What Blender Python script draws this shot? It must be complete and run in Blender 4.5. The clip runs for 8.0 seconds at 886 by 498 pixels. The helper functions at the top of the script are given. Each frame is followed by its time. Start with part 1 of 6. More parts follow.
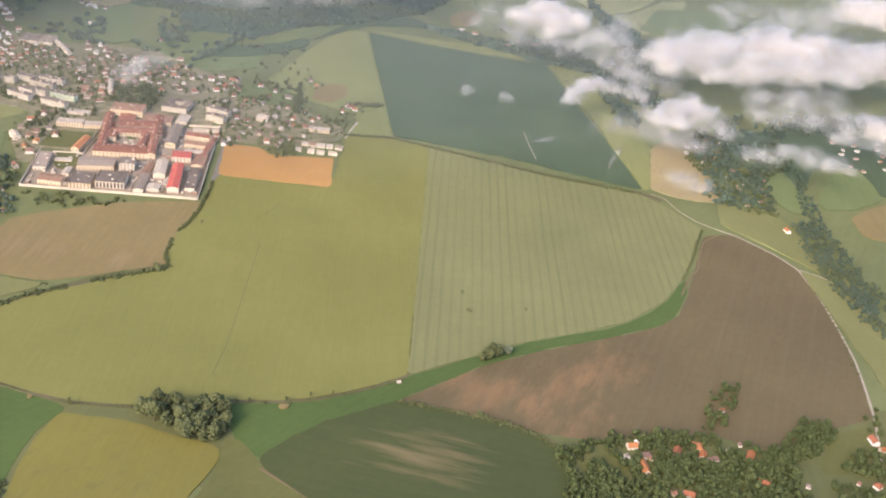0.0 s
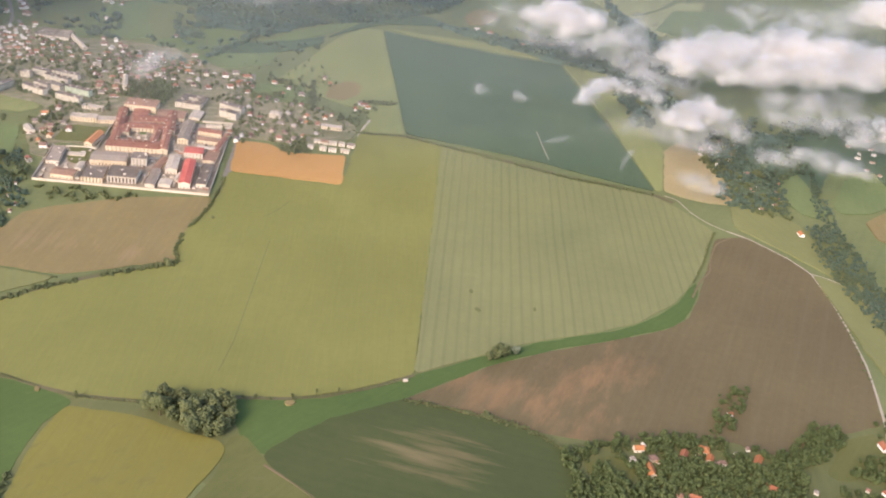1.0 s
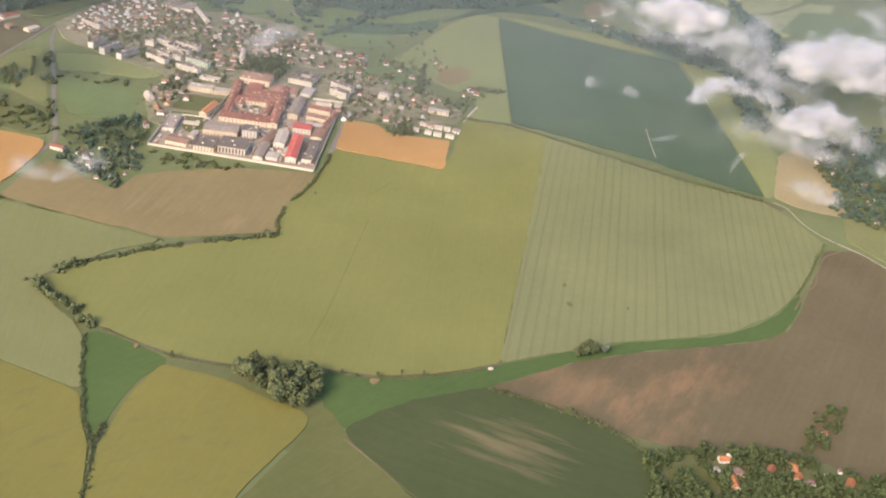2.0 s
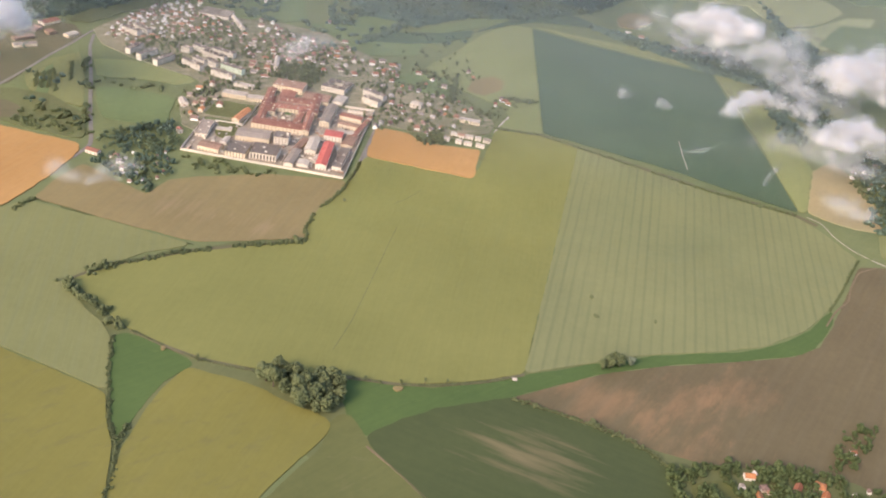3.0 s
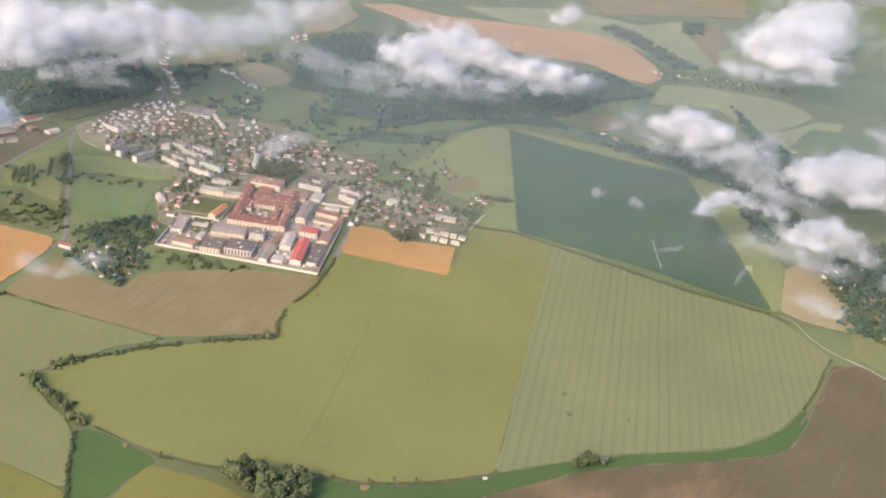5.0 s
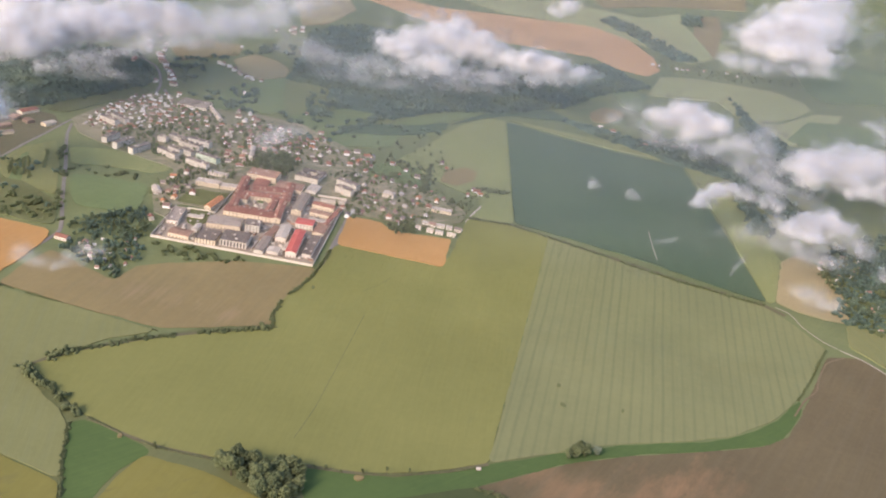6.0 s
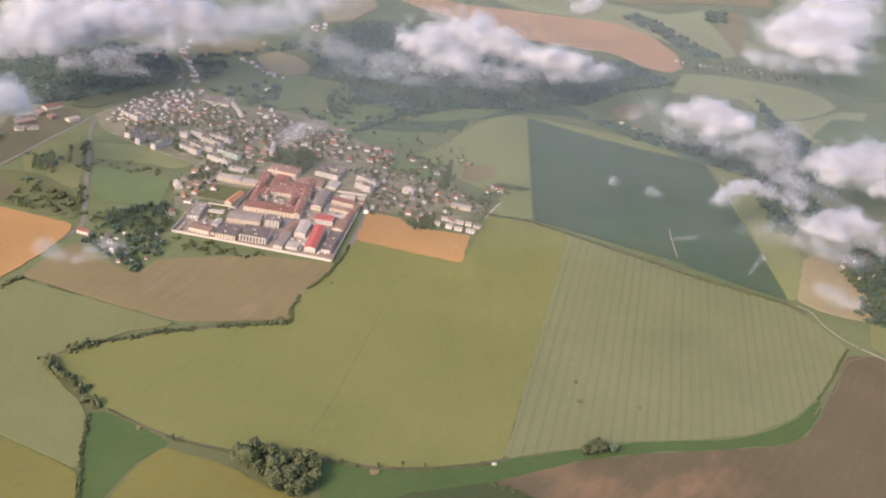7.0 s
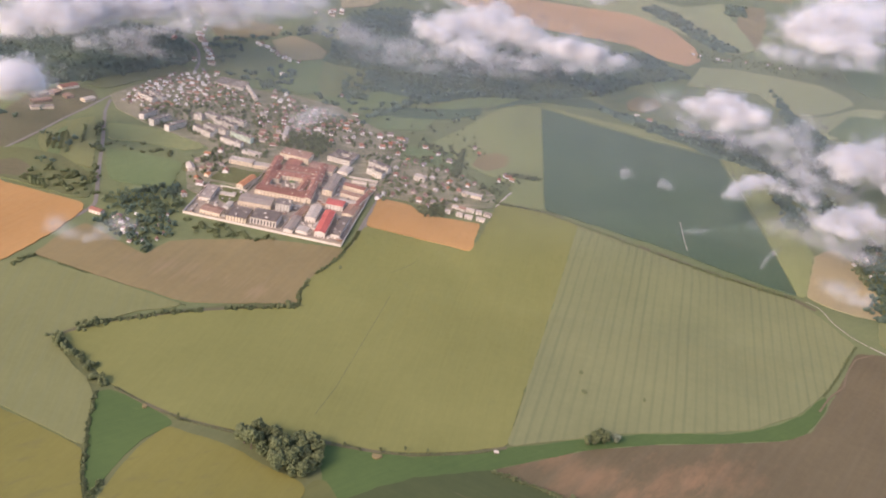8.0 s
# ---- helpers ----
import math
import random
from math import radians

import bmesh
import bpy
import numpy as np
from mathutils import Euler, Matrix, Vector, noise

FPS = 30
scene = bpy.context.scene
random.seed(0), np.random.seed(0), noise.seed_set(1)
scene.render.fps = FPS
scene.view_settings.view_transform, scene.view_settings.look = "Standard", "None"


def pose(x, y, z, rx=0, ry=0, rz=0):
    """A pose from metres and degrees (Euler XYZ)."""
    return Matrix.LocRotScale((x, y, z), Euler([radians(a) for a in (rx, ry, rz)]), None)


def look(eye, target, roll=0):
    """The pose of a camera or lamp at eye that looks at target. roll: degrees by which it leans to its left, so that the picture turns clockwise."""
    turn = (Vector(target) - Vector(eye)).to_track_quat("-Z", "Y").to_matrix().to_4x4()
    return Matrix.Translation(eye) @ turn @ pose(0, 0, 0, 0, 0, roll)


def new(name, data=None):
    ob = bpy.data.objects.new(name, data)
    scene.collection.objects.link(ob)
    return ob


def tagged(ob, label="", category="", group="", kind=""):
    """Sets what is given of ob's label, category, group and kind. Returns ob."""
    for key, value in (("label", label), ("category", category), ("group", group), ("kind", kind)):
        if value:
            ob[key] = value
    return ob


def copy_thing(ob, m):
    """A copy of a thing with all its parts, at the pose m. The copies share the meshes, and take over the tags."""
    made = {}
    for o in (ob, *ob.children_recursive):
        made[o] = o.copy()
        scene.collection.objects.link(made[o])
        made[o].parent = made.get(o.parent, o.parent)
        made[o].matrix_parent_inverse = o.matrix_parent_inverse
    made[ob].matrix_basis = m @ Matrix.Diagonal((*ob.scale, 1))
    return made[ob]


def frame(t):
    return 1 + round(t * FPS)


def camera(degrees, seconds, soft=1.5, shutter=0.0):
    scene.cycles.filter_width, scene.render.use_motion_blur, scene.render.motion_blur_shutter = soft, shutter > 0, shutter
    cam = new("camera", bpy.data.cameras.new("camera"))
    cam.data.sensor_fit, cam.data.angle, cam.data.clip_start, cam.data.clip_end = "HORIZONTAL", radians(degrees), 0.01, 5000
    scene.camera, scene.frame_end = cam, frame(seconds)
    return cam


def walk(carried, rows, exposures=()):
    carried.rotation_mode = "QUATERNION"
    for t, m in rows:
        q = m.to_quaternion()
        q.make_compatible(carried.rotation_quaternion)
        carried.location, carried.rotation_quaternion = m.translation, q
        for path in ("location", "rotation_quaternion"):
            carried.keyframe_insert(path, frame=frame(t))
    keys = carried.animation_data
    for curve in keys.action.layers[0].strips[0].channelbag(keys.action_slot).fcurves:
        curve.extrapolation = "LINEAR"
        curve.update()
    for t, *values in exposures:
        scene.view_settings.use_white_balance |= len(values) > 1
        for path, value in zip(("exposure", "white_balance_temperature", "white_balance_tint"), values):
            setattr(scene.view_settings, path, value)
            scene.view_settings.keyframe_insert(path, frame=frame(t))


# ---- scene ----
# camera and its path
cam = camera(50.03, 8.0, soft=1.95)
PATH = [
    (0.0, pose(-0.01, -0.03, 560.03, 60.986, -7.338, 0.000)),
    (0.5, pose(3.66, 1.07, 559.62, 61.009, -7.207, 0.779)),
    (1.0, pose(7.25, 2.05, 559.25, 60.793, -7.543, 1.205)),
    (1.5, pose(10.81, 2.93, 558.93, 60.680, -6.993, 1.235)),
    (1.8, pose(12.92, 3.47, 558.74, 59.872, -7.903, 6.150)),
    (2.0, pose(14.33, 3.78, 558.63, 59.092, -8.136, 8.707)),
    (2.2, pose(15.74, 4.06, 558.51, 58.962, -8.571, 10.873)),
    (3.3, pose(23.48, 5.37, 558.04, 59.444, -7.976, 10.965)),
    (3.5, pose(24.87, 5.52, 557.97, 59.344, -8.069, 10.989)),
    (4.0, pose(28.30, 5.79, 557.86, 59.287, -8.360, 10.891)),
    (4.2, pose(29.67, 5.88, 557.80, 61.487, -8.657, 10.959)),
    (4.5, pose(31.70, 5.97, 557.75, 64.808, -8.622, 10.655)),
    (5.0, pose(35.14, 5.76, 557.55, 65.437, -8.703, 10.291)),
    (6.3, pose(43.88, 4.93, 557.22, 64.956, -8.682, 10.308)),
    (6.5, pose(45.20, 4.76, 557.20, 65.037, -8.514, 10.637)),
    (7.0, pose(48.49, 4.35, 557.09, 64.656, -8.328, 11.701)),
    (7.5, pose(51.71, 3.99, 557.16, 64.199, -8.644, 12.562)),
    (8.0, pose(54.89, 3.42, 557.28, 63.782, -9.211, 13.068)),
]
walk(cam, PATH, exposures=[(0.0, 1.44, 7150, 19), (2.0, 1.40, 7150, 18), (4.0, 1.40, 6850, 18), (4.5, 1.43, 6700, 17), (5.2, 1.34, 6750, 18), (6.5, 1.21, 6850, 22), (8.0, 1.20, 6900, 27)])

# world and sun
SUN_AZ, SUN_EL = radians(212), radians(34)
world = bpy.data.worlds.new("sky")
scene.world = world
world.use_nodes = True
wt = world.node_tree
sky = wt.nodes.new("ShaderNodeTexSky")
sky.sky_type = "NISHITA"
sky.sun_disc = False
sky.sun_elevation, sky.sun_rotation = SUN_EL, SUN_AZ
sky.altitude, sky.dust_density = 800, 3.0
wt.links.new(sky.outputs[0], wt.nodes["Background"].inputs[0])
wt.nodes["Background"].inputs[1].default_value = 0.15
sun = new("sun", bpy.data.lights.new("sun", "SUN"))
sun.data.energy, sun.data.angle, sun.data.color = 1.4, radians(16), (1.0, 0.90, 0.76)
sun_from = Vector((math.sin(SUN_AZ) * math.cos(SUN_EL), math.cos(SUN_AZ) * math.cos(SUN_EL), math.sin(SUN_EL)))
sun.matrix_world = look(sun_from * 900, (0, 0, 0))
scene.cycles.transparent_max_bounces = 96
rnd = random.Random(7)


# ---- materials ----
def nodes_of(name):
    m = bpy.data.materials.new(name)
    m.use_nodes = True
    t = m.node_tree
    return m, t, t.nodes["Principled BSDF"]


def link(t, a, b):
    t.links.new(a, b)


def noise_node(t, vec, scale, detail=4.0, rough=0.6):
    n = t.nodes.new("ShaderNodeTexNoise")
    n.inputs["Scale"].default_value, n.inputs["Detail"].default_value = scale, detail
    n.inputs["Roughness"].default_value = rough
    link(t, vec, n.inputs["Vector"])
    return n.outputs["Fac"]


def ramp(t, fac, stops):
    r = t.nodes.new("ShaderNodeValToRGB")
    link(t, fac, r.inputs[0])
    e = r.color_ramp.elements
    while len(e) < len(stops):
        e.new(0.5)
    for el, (p, c) in zip(e, stops):
        el.position, el.color = p, (*c, 1)
    return r.outputs[0]


def mixed(t, fac, a, b, kind="MIX"):
    n = t.nodes.new("ShaderNodeMix")
    n.data_type, n.blend_type = "RGBA", kind
    for value, slot in ((fac, 0), (a, 6), (b, 7)):
        if isinstance(value, (int, float)):
            n.inputs[slot].default_value = value
        elif isinstance(value, tuple):
            n.inputs[slot].default_value = (*value, 1)
        else:
            link(t, value, n.inputs[slot])
    return n.outputs[2]


def mathn(t, op, a, b=0.0):
    n = t.nodes.new("ShaderNodeMath")
    n.operation = op
    for value, slot in ((a, 0), (b, 1)):
        if isinstance(value, (int, float)):
            n.inputs[slot].default_value = value
        else:
            link(t, value, n.inputs[slot])
    return n.outputs[0]


def object_coords(t, turn=0.0, stretch=None):
    """Object coordinates, turned, then stretched along their own axes."""
    out = t.nodes.new("ShaderNodeTexCoord").outputs["Object"]
    for slot, value in (("Rotation", (0, 0, radians(turn))), ("Scale", stretch)):
        if value and any(value):
            mp = t.nodes.new("ShaderNodeMapping")
            mp.inputs[slot].default_value = value
            link(t, out, mp.inputs["Vector"])
            out = mp.outputs[0]
    return out


def bump(t, b, height, strength, distance):
    n = t.nodes.new("ShaderNodeBump")
    n.inputs["Strength"].default_value, n.inputs["Distance"].default_value = strength, distance
    link(t, height, n.inputs["Height"])
    link(t, n.outputs[0], b.inputs["Normal"])


def field_material(name, low, high, worn, turn=0.0, spacing=0.0, line=None, line_amount=0.6, drill=3.0, patch=0.5, bare=None, spots=(0.60, 0.74), streaks=(0.10, 0.14)):
    """Crop or soil: broad patches, drill rows along `turn`, wheel tracks every `spacing` metres, worn spots."""
    m, t, b = nodes_of(name)
    flat = object_coords(t)
    along = object_coords(t, turn, (1, 0.06, 1))
    broad = noise_node(t, flat, 0.006, 5, 0.55)
    fine = noise_node(t, flat, 0.11, 6, 0.7)
    rows = noise_node(t, along, 1.0 / drill, 3, 0.6)
    shade = mathn(t, "ADD", mathn(t, "MULTIPLY", broad, 0.55), mathn(t, "ADD", mathn(t, "MULTIPLY", fine, 0.25), mathn(t, "MULTIPLY", rows, 0.20)))
    col = ramp(t, shade, [(0.36, low), (0.64, high)])
    laid = ramp(t, noise_node(t, object_coords(t, turn + 35, (1, 0.3, 1)), 0.09, 6, 0.7), [(spots[0], (0, 0, 0)), (spots[1], (patch, patch, patch))])
    col = mixed(t, laid, col, worn)
    for cx, cy, rx, ry in bare or ():
        mp = t.nodes.new("ShaderNodeMapping")
        mp.inputs["Scale"].default_value = (1 / rx, 1 / ry, 0)
        mp.inputs["Location"].default_value = (-cx / rx, -cy / ry, 0)
        link(t, flat, mp.inputs["Vector"])
        away = t.nodes.new("ShaderNodeVectorMath")
        away.operation = "LENGTH"
        link(t, mp.outputs[0], away.inputs[0])
        streak = noise_node(t, object_coords(t, turn, (1, streaks[0], 1)), streaks[1], 5, 0.65)
        mask = ramp(t, mathn(t, "SUBTRACT", mathn(t, "SUBTRACT", mathn(t, "MULTIPLY", streak, 2.0), 0.3), mathn(t, "MULTIPLY", away.outputs["Value"], 0.5)), [(0.40, (0, 0, 0)), (0.90, (0.6, 0.6, 0.6))])
        col = mixed(t, mask, col, worn)
    if spacing:
        sep = t.nodes.new("ShaderNodeSeparateXYZ")
        wob = object_coords(t, turn)
        link(t, wob, sep.inputs[0])
        drift = mathn(t, "MULTIPLY", noise_node(t, flat, 0.004, 2), 5.0)
        cyc = mathn(t, "FRACT", mathn(t, "DIVIDE", mathn(t, "ADD", sep.outputs[0], drift), spacing))
        tri = mathn(t, "ABSOLUTE", mathn(t, "SUBTRACT", cyc, 0.5))
        mask = ramp(t, tri, [(0.0, (1, 1, 1)), (0.24, (0, 0, 0))])
        gap = ramp(t, noise_node(t, along, 0.02, 4), [(0.35, (0.25, 0.25, 0.25)), (0.6, (1, 1, 1))])
        mask = mixed(t, 1.0, mask, gap, "MULTIPLY")
        mask = mixed(t, 1.0, mask, (line_amount,) * 3, "MULTIPLY")
        col = mixed(t, mask, col, line or worn)
    link(t, col, b.inputs["Base Color"])
    b.inputs["Roughness"].default_value = 0.9
    b.inputs["Specular IOR Level"].default_value = 0.15
    bump(t, b, mathn(t, "ADD", fine, rows), 0.5, 0.5)
    return m


def plain_material(name, low, high, scale=0.4, rough=0.8, fine=3.0, spec=0.3, vary=0.0):
    """Paint, plaster, metal or tile: mottled at two scales, each object a little lighter or darker."""
    m, t, b = nodes_of(name)
    c = object_coords(t)
    big = noise_node(t, c, scale, 5, 0.65)
    small = noise_node(t, c, fine, 5, 0.7)
    col = ramp(t, mathn(t, "ADD", mathn(t, "MULTIPLY", big, 0.6), mathn(t, "MULTIPLY", small, 0.4)), [(0.33, low), (0.66, high)])
    if vary:
        info = t.nodes.new("ShaderNodeObjectInfo").outputs["Random"]
        hsv = t.nodes.new("ShaderNodeHueSaturation")
        link(t, mathn(t, "ADD", mathn(t, "MULTIPLY", info, vary), 1 - vary * 0.6), hsv.inputs["Value"])
        link(t, col, hsv.inputs["Color"])
        col = hsv.outputs[0]
    link(t, col, b.inputs["Base Color"])
    b.inputs["Roughness"].default_value, b.inputs["Specular IOR Level"].default_value = rough, spec
    bump(t, b, small, 0.25, 0.05)
    return m


def varied_material(name, stops, rough=0.8, islands=False):
    """One of several paints or tiles, chosen by a random number of each object, or of each piece of a joined mesh."""
    m, t, b = nodes_of(name)
    info = t.nodes.new("ShaderNodeNewGeometry").outputs["Random Per Island"] if islands else t.nodes.new("ShaderNodeObjectInfo").outputs["Random"]
    n = len(stops)
    col = ramp(t, info, [(i / n, c) for i, c in enumerate(stops)])
    col.node.color_ramp.interpolation = "CONSTANT"
    c = object_coords(t)
    dirt = noise_node(t, c, 0.5, 5, 0.7)
    col = mixed(t, 0.55, col, ramp(t, dirt, [(0.3, (0.45, 0.43, 0.40)), (0.65, (1, 1, 1))]), "MULTIPLY")
    link(t, col, b.inputs["Base Color"])
    b.inputs["Roughness"].default_value, b.inputs["Specular IOR Level"].default_value = rough, 0.25
    bump(t, b, noise_node(t, c, 4.0, 3), 0.3, 0.05)
    return m


def leaf_material(name, low, high, drift=None):
    """Foliage: clumps differ a little from one another, and tree from tree."""
    m, t, b = nodes_of(name)
    island = t.nodes.new("ShaderNodeNewGeometry").outputs["Random Per Island"]
    info = t.nodes.new("ShaderNodeObjectInfo").outputs["Random"]
    c = object_coords(t)
    fac = mathn(t, "ADD", mathn(t, "MULTIPLY", island, 0.45), mathn(t, "ADD", mathn(t, "MULTIPLY", noise_node(t, c, 0.8, 4), 0.35), mathn(t, "MULTIPLY", info, 0.3)))
    col = ramp(t, fac, [(0.2, low), (0.9, high)])
    if drift:
        stand = ramp(t, noise_node(t, c, 0.012, 5, 0.65), [(0.46, (0, 0, 0)), (0.64, (0.8, 0.8, 0.8))])
        col = mixed(t, stand, col, drift)
    link(t, col, b.inputs["Base Color"])
    thru = t.nodes.new("ShaderNodeBsdfTranslucent")
    link(t, col, thru.inputs[0])
    leafy = t.nodes.new("ShaderNodeMixShader")
    leafy.inputs[0].default_value = 0.35
    link(t, b.outputs[0], leafy.inputs[1])
    link(t, thru.outputs[0], leafy.inputs[2])
    link(t, leafy.outputs[0], t.nodes["Material Output"].inputs["Surface"])
    b.inputs["Roughness"].default_value, b.inputs["Specular IOR Level"].default_value = 0.85, 0.15
    bump(t, b, noise_node(t, c, 2.2, 4), 0.8, 0.4)
    return m


def cloud_material(name, density, scale, torn=2.4, colour=(0.93, 0.915, 0.895)):
    """Cloud droplets: white, scattering, thinning out towards the rim and in drifting gaps."""
    m, t, b = nodes_of(name)
    out = t.nodes["Material Output"]
    c = t.nodes.new("ShaderNodeTexCoord").outputs["Object"]
    info = t.nodes.new("ShaderNodeObjectInfo").outputs["Random"]
    shift = t.nodes.new("ShaderNodeVectorMath")
    shift.operation = "ADD"
    link(t, c, shift.inputs[0])
    link(t, mathn(t, "MULTIPLY", info, 37.0), shift.inputs[1])
    gaps = noise_node(t, shift.outputs[0], scale, 6, 0.68)
    body_of = t.nodes.new("ShaderNodeAttribute")
    body_of.attribute_name = "fullness"
    rim = mathn(t, "SUBTRACT", mathn(t, "MULTIPLY", body_of.outputs["Fac"], 0.95), 1.08)
    thick = t.nodes.new("ShaderNodeMapRange")
    thick.interpolation_type = "SMOOTHSTEP"
    for slot, value in (("From Min", 0.36), ("From Max", 0.90), ("To Min", 0.0), ("To Max", density)):
        thick.inputs[slot].default_value = value
    link(t, mathn(t, "ADD", mathn(t, "ADD", mathn(t, "MULTIPLY", gaps, torn), 1.2 - 0.5 * torn), rim), thick.inputs["Value"])
    white = t.nodes.new("ShaderNodeBsdfDiffuse")
    white.inputs[0].default_value = (*colour, 1)
    thru = t.nodes.new("ShaderNodeBsdfTranslucent")
    thru.inputs[0].default_value = (*colour, 1)
    body = t.nodes.new("ShaderNodeMixShader")
    body.inputs[0].default_value = 0.5
    link(t, white.outputs[0], body.inputs[1])
    link(t, thru.outputs[0], body.inputs[2])
    clear = t.nodes.new("ShaderNodeBsdfTransparent")
    mix = t.nodes.new("ShaderNodeMixShader")
    link(t, thick.outputs[0], mix.inputs[0])
    link(t, clear.outputs[0], mix.inputs[1])
    link(t, body.outputs[0], mix.inputs[2])
    link(t, mix.outputs[0], out.inputs["Surface"])
    return m


MAT = {}
MAT["meadow"] = field_material("meadow", (0.108, 0.128, 0.054), (0.158, 0.172, 0.074), (0.20, 0.175, 0.11), 30, drill=9, patch=0.35)
MAT["verge"] = field_material("rough_verge", (0.093, 0.104, 0.043), (0.135, 0.140, 0.060), (0.17, 0.145, 0.08), 10, drill=5)
MAT["bank"] = field_material("brown_hedge_bank", (0.092, 0.088, 0.046), (0.145, 0.124, 0.070), (0.09, 0.10, 0.05), 60, drill=4)
MAT["mown"] = field_material("mown_meadow", (0.090, 0.097, 0.034), (0.126, 0.127, 0.045), (0.16, 0.145, 0.07), 35, drill=5, patch=0.5, bare=[(-87, 553, 14, 20)])
MAT["barley"] = field_material("yellow_green_crop", (0.152, 0.152, 0.047), (0.196, 0.190, 0.061), (0.150, 0.150, 0.055), -2, 27, (0.165, 0.165, 0.055), 0.30, patch=0.45, spots=(0.60, 0.72))
MAT["striped"] = field_material("striped_crop", (0.152, 0.158, 0.071), (0.198, 0.198, 0.087), (0.16, 0.18, 0.075), 2, 11.6, (0.105, 0.115, 0.058), 0.46)
MAT["grass"] = field_material("bright_grass", (0.056, 0.090, 0.028), (0.081, 0.121, 0.036), (0.10, 0.13, 0.045), 40)
MAT["soil"] = field_material("brown_soil", (0.098, 0.077, 0.041), (0.140, 0.110, 0.057), (0.255, 0.150, 0.078), 23, 24, (0.14, 0.115, 0.07), 0.25, 4, 0.2, [(190, 762, 60, 140), (110, 746, 150, 60), (250, 800, 60, 90)], streaks=(0.3, 0.03))
MAT["dark_crop"] = field_material("dark_green_crop", (0.048, 0.062, 0.025), (0.069, 0.083, 0.031), (0.205, 0.155, 0.085), 102, drill=7, patch=0.0, bare=[(52, 634, 86, 54)], streaks=(0.10, 0.07))
MAT["deep_crop"] = field_material("deep_green_crop", (0.056, 0.088, 0.050), (0.084, 0.116, 0.064), (0.13, 0.125, 0.075), 12, patch=0.45)
MAT["mustard"] = field_material("mustard_crop", (0.143, 0.131, 0.035), (0.183, 0.163, 0.044), (0.135, 0.125, 0.045), 6, 30, (0.17, 0.155, 0.05), 0.3, patch=0.6, spots=(0.545, 0.64))
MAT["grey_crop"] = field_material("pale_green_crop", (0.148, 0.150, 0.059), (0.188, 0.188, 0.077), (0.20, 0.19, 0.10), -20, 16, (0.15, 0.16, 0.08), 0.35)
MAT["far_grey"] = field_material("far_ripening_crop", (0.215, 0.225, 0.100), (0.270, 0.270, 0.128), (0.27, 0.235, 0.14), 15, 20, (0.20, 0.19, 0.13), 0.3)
MAT["stubble"] = field_material("reddish_stubble", (0.176, 0.136, 0.062), (0.230, 0.176, 0.080), (0.27, 0.19, 0.105), 4, 20, (0.165, 0.14, 0.07), 0.3, bare=[(-400, 920, 70, 45), (-288, 915, 60, 40)])
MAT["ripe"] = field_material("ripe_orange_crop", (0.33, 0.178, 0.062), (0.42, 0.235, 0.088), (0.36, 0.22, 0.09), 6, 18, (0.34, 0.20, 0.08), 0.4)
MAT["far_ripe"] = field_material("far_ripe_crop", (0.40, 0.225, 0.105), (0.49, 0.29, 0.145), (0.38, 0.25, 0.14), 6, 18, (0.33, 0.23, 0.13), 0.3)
MAT["pasture"] = field_material("pasture", (0.104, 0.138, 0.056), (0.144, 0.176, 0.074), (0.17, 0.17, 0.07), 15, patch=0.4)
MAT["light_crop"] = field_material("light_green_crop", (0.168, 0.180, 0.070), (0.214, 0.220, 0.090), (0.19, 0.18, 0.08), 3, 18, (0.14, 0.17, 0.07), 0.3)
MAT["tan"] = field_material("tan_fallow", (0.260, 0.200, 0.100), (0.330, 0.265, 0.140), (0.22, 0.20, 0.10), 20)
MAT["garden"] = field_material("gardens_and_yards", (0.135, 0.138, 0.072), (0.235, 0.202, 0.128), (0.34, 0.275, 0.20), 25, drill=6, patch=0.75, spots=(0.50, 0.66))
MAT["asphalt"] = plain_material("asphalt", (0.150, 0.130, 0.108), (0.215, 0.188, 0.158), 0.15, 0.9)
MAT["gravel"] = plain_material("pale_gravel", (0.28, 0.235, 0.18), (0.40, 0.34, 0.265), 0.1, 0.95)
MAT["dirt"] = plain_material("trodden_dirt", (0.125, 0.095, 0.052), (0.18, 0.13, 0.075), 0.1, 0.95)
MAT["yard"] = plain_material("concrete_yard", (0.215, 0.168, 0.120), (0.36, 0.288, 0.212), 0.05, 0.9, 0.4)
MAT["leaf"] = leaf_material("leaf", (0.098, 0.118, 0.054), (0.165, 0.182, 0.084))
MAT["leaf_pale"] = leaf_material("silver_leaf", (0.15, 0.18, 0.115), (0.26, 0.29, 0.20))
# wood foliage green with the pale bluish cast of distance haze mixed in
MAT["leaf_far"] = leaf_material("hazed_forest_leaf", (0.064, 0.104, 0.082), (0.126, 0.172, 0.122), (0.125, 0.155, 0.080))
MAT["leaf_grove"] = leaf_material("grove_leaf", (0.058, 0.086, 0.034), (0.140, 0.168, 0.068))
MAT["bark"] = plain_material("bark", (0.06, 0.045, 0.03), (0.13, 0.10, 0.07), 1.0, 0.95)
MAT["house_wall"] = varied_material("house_plaster", [(0.80, 0.75, 0.67), (0.56, 0.48, 0.38), (0.76, 0.69, 0.59), (0.48, 0.39, 0.31), (0.84, 0.80, 0.74), (0.82, 0.78, 0.72), (0.64, 0.54, 0.43)])
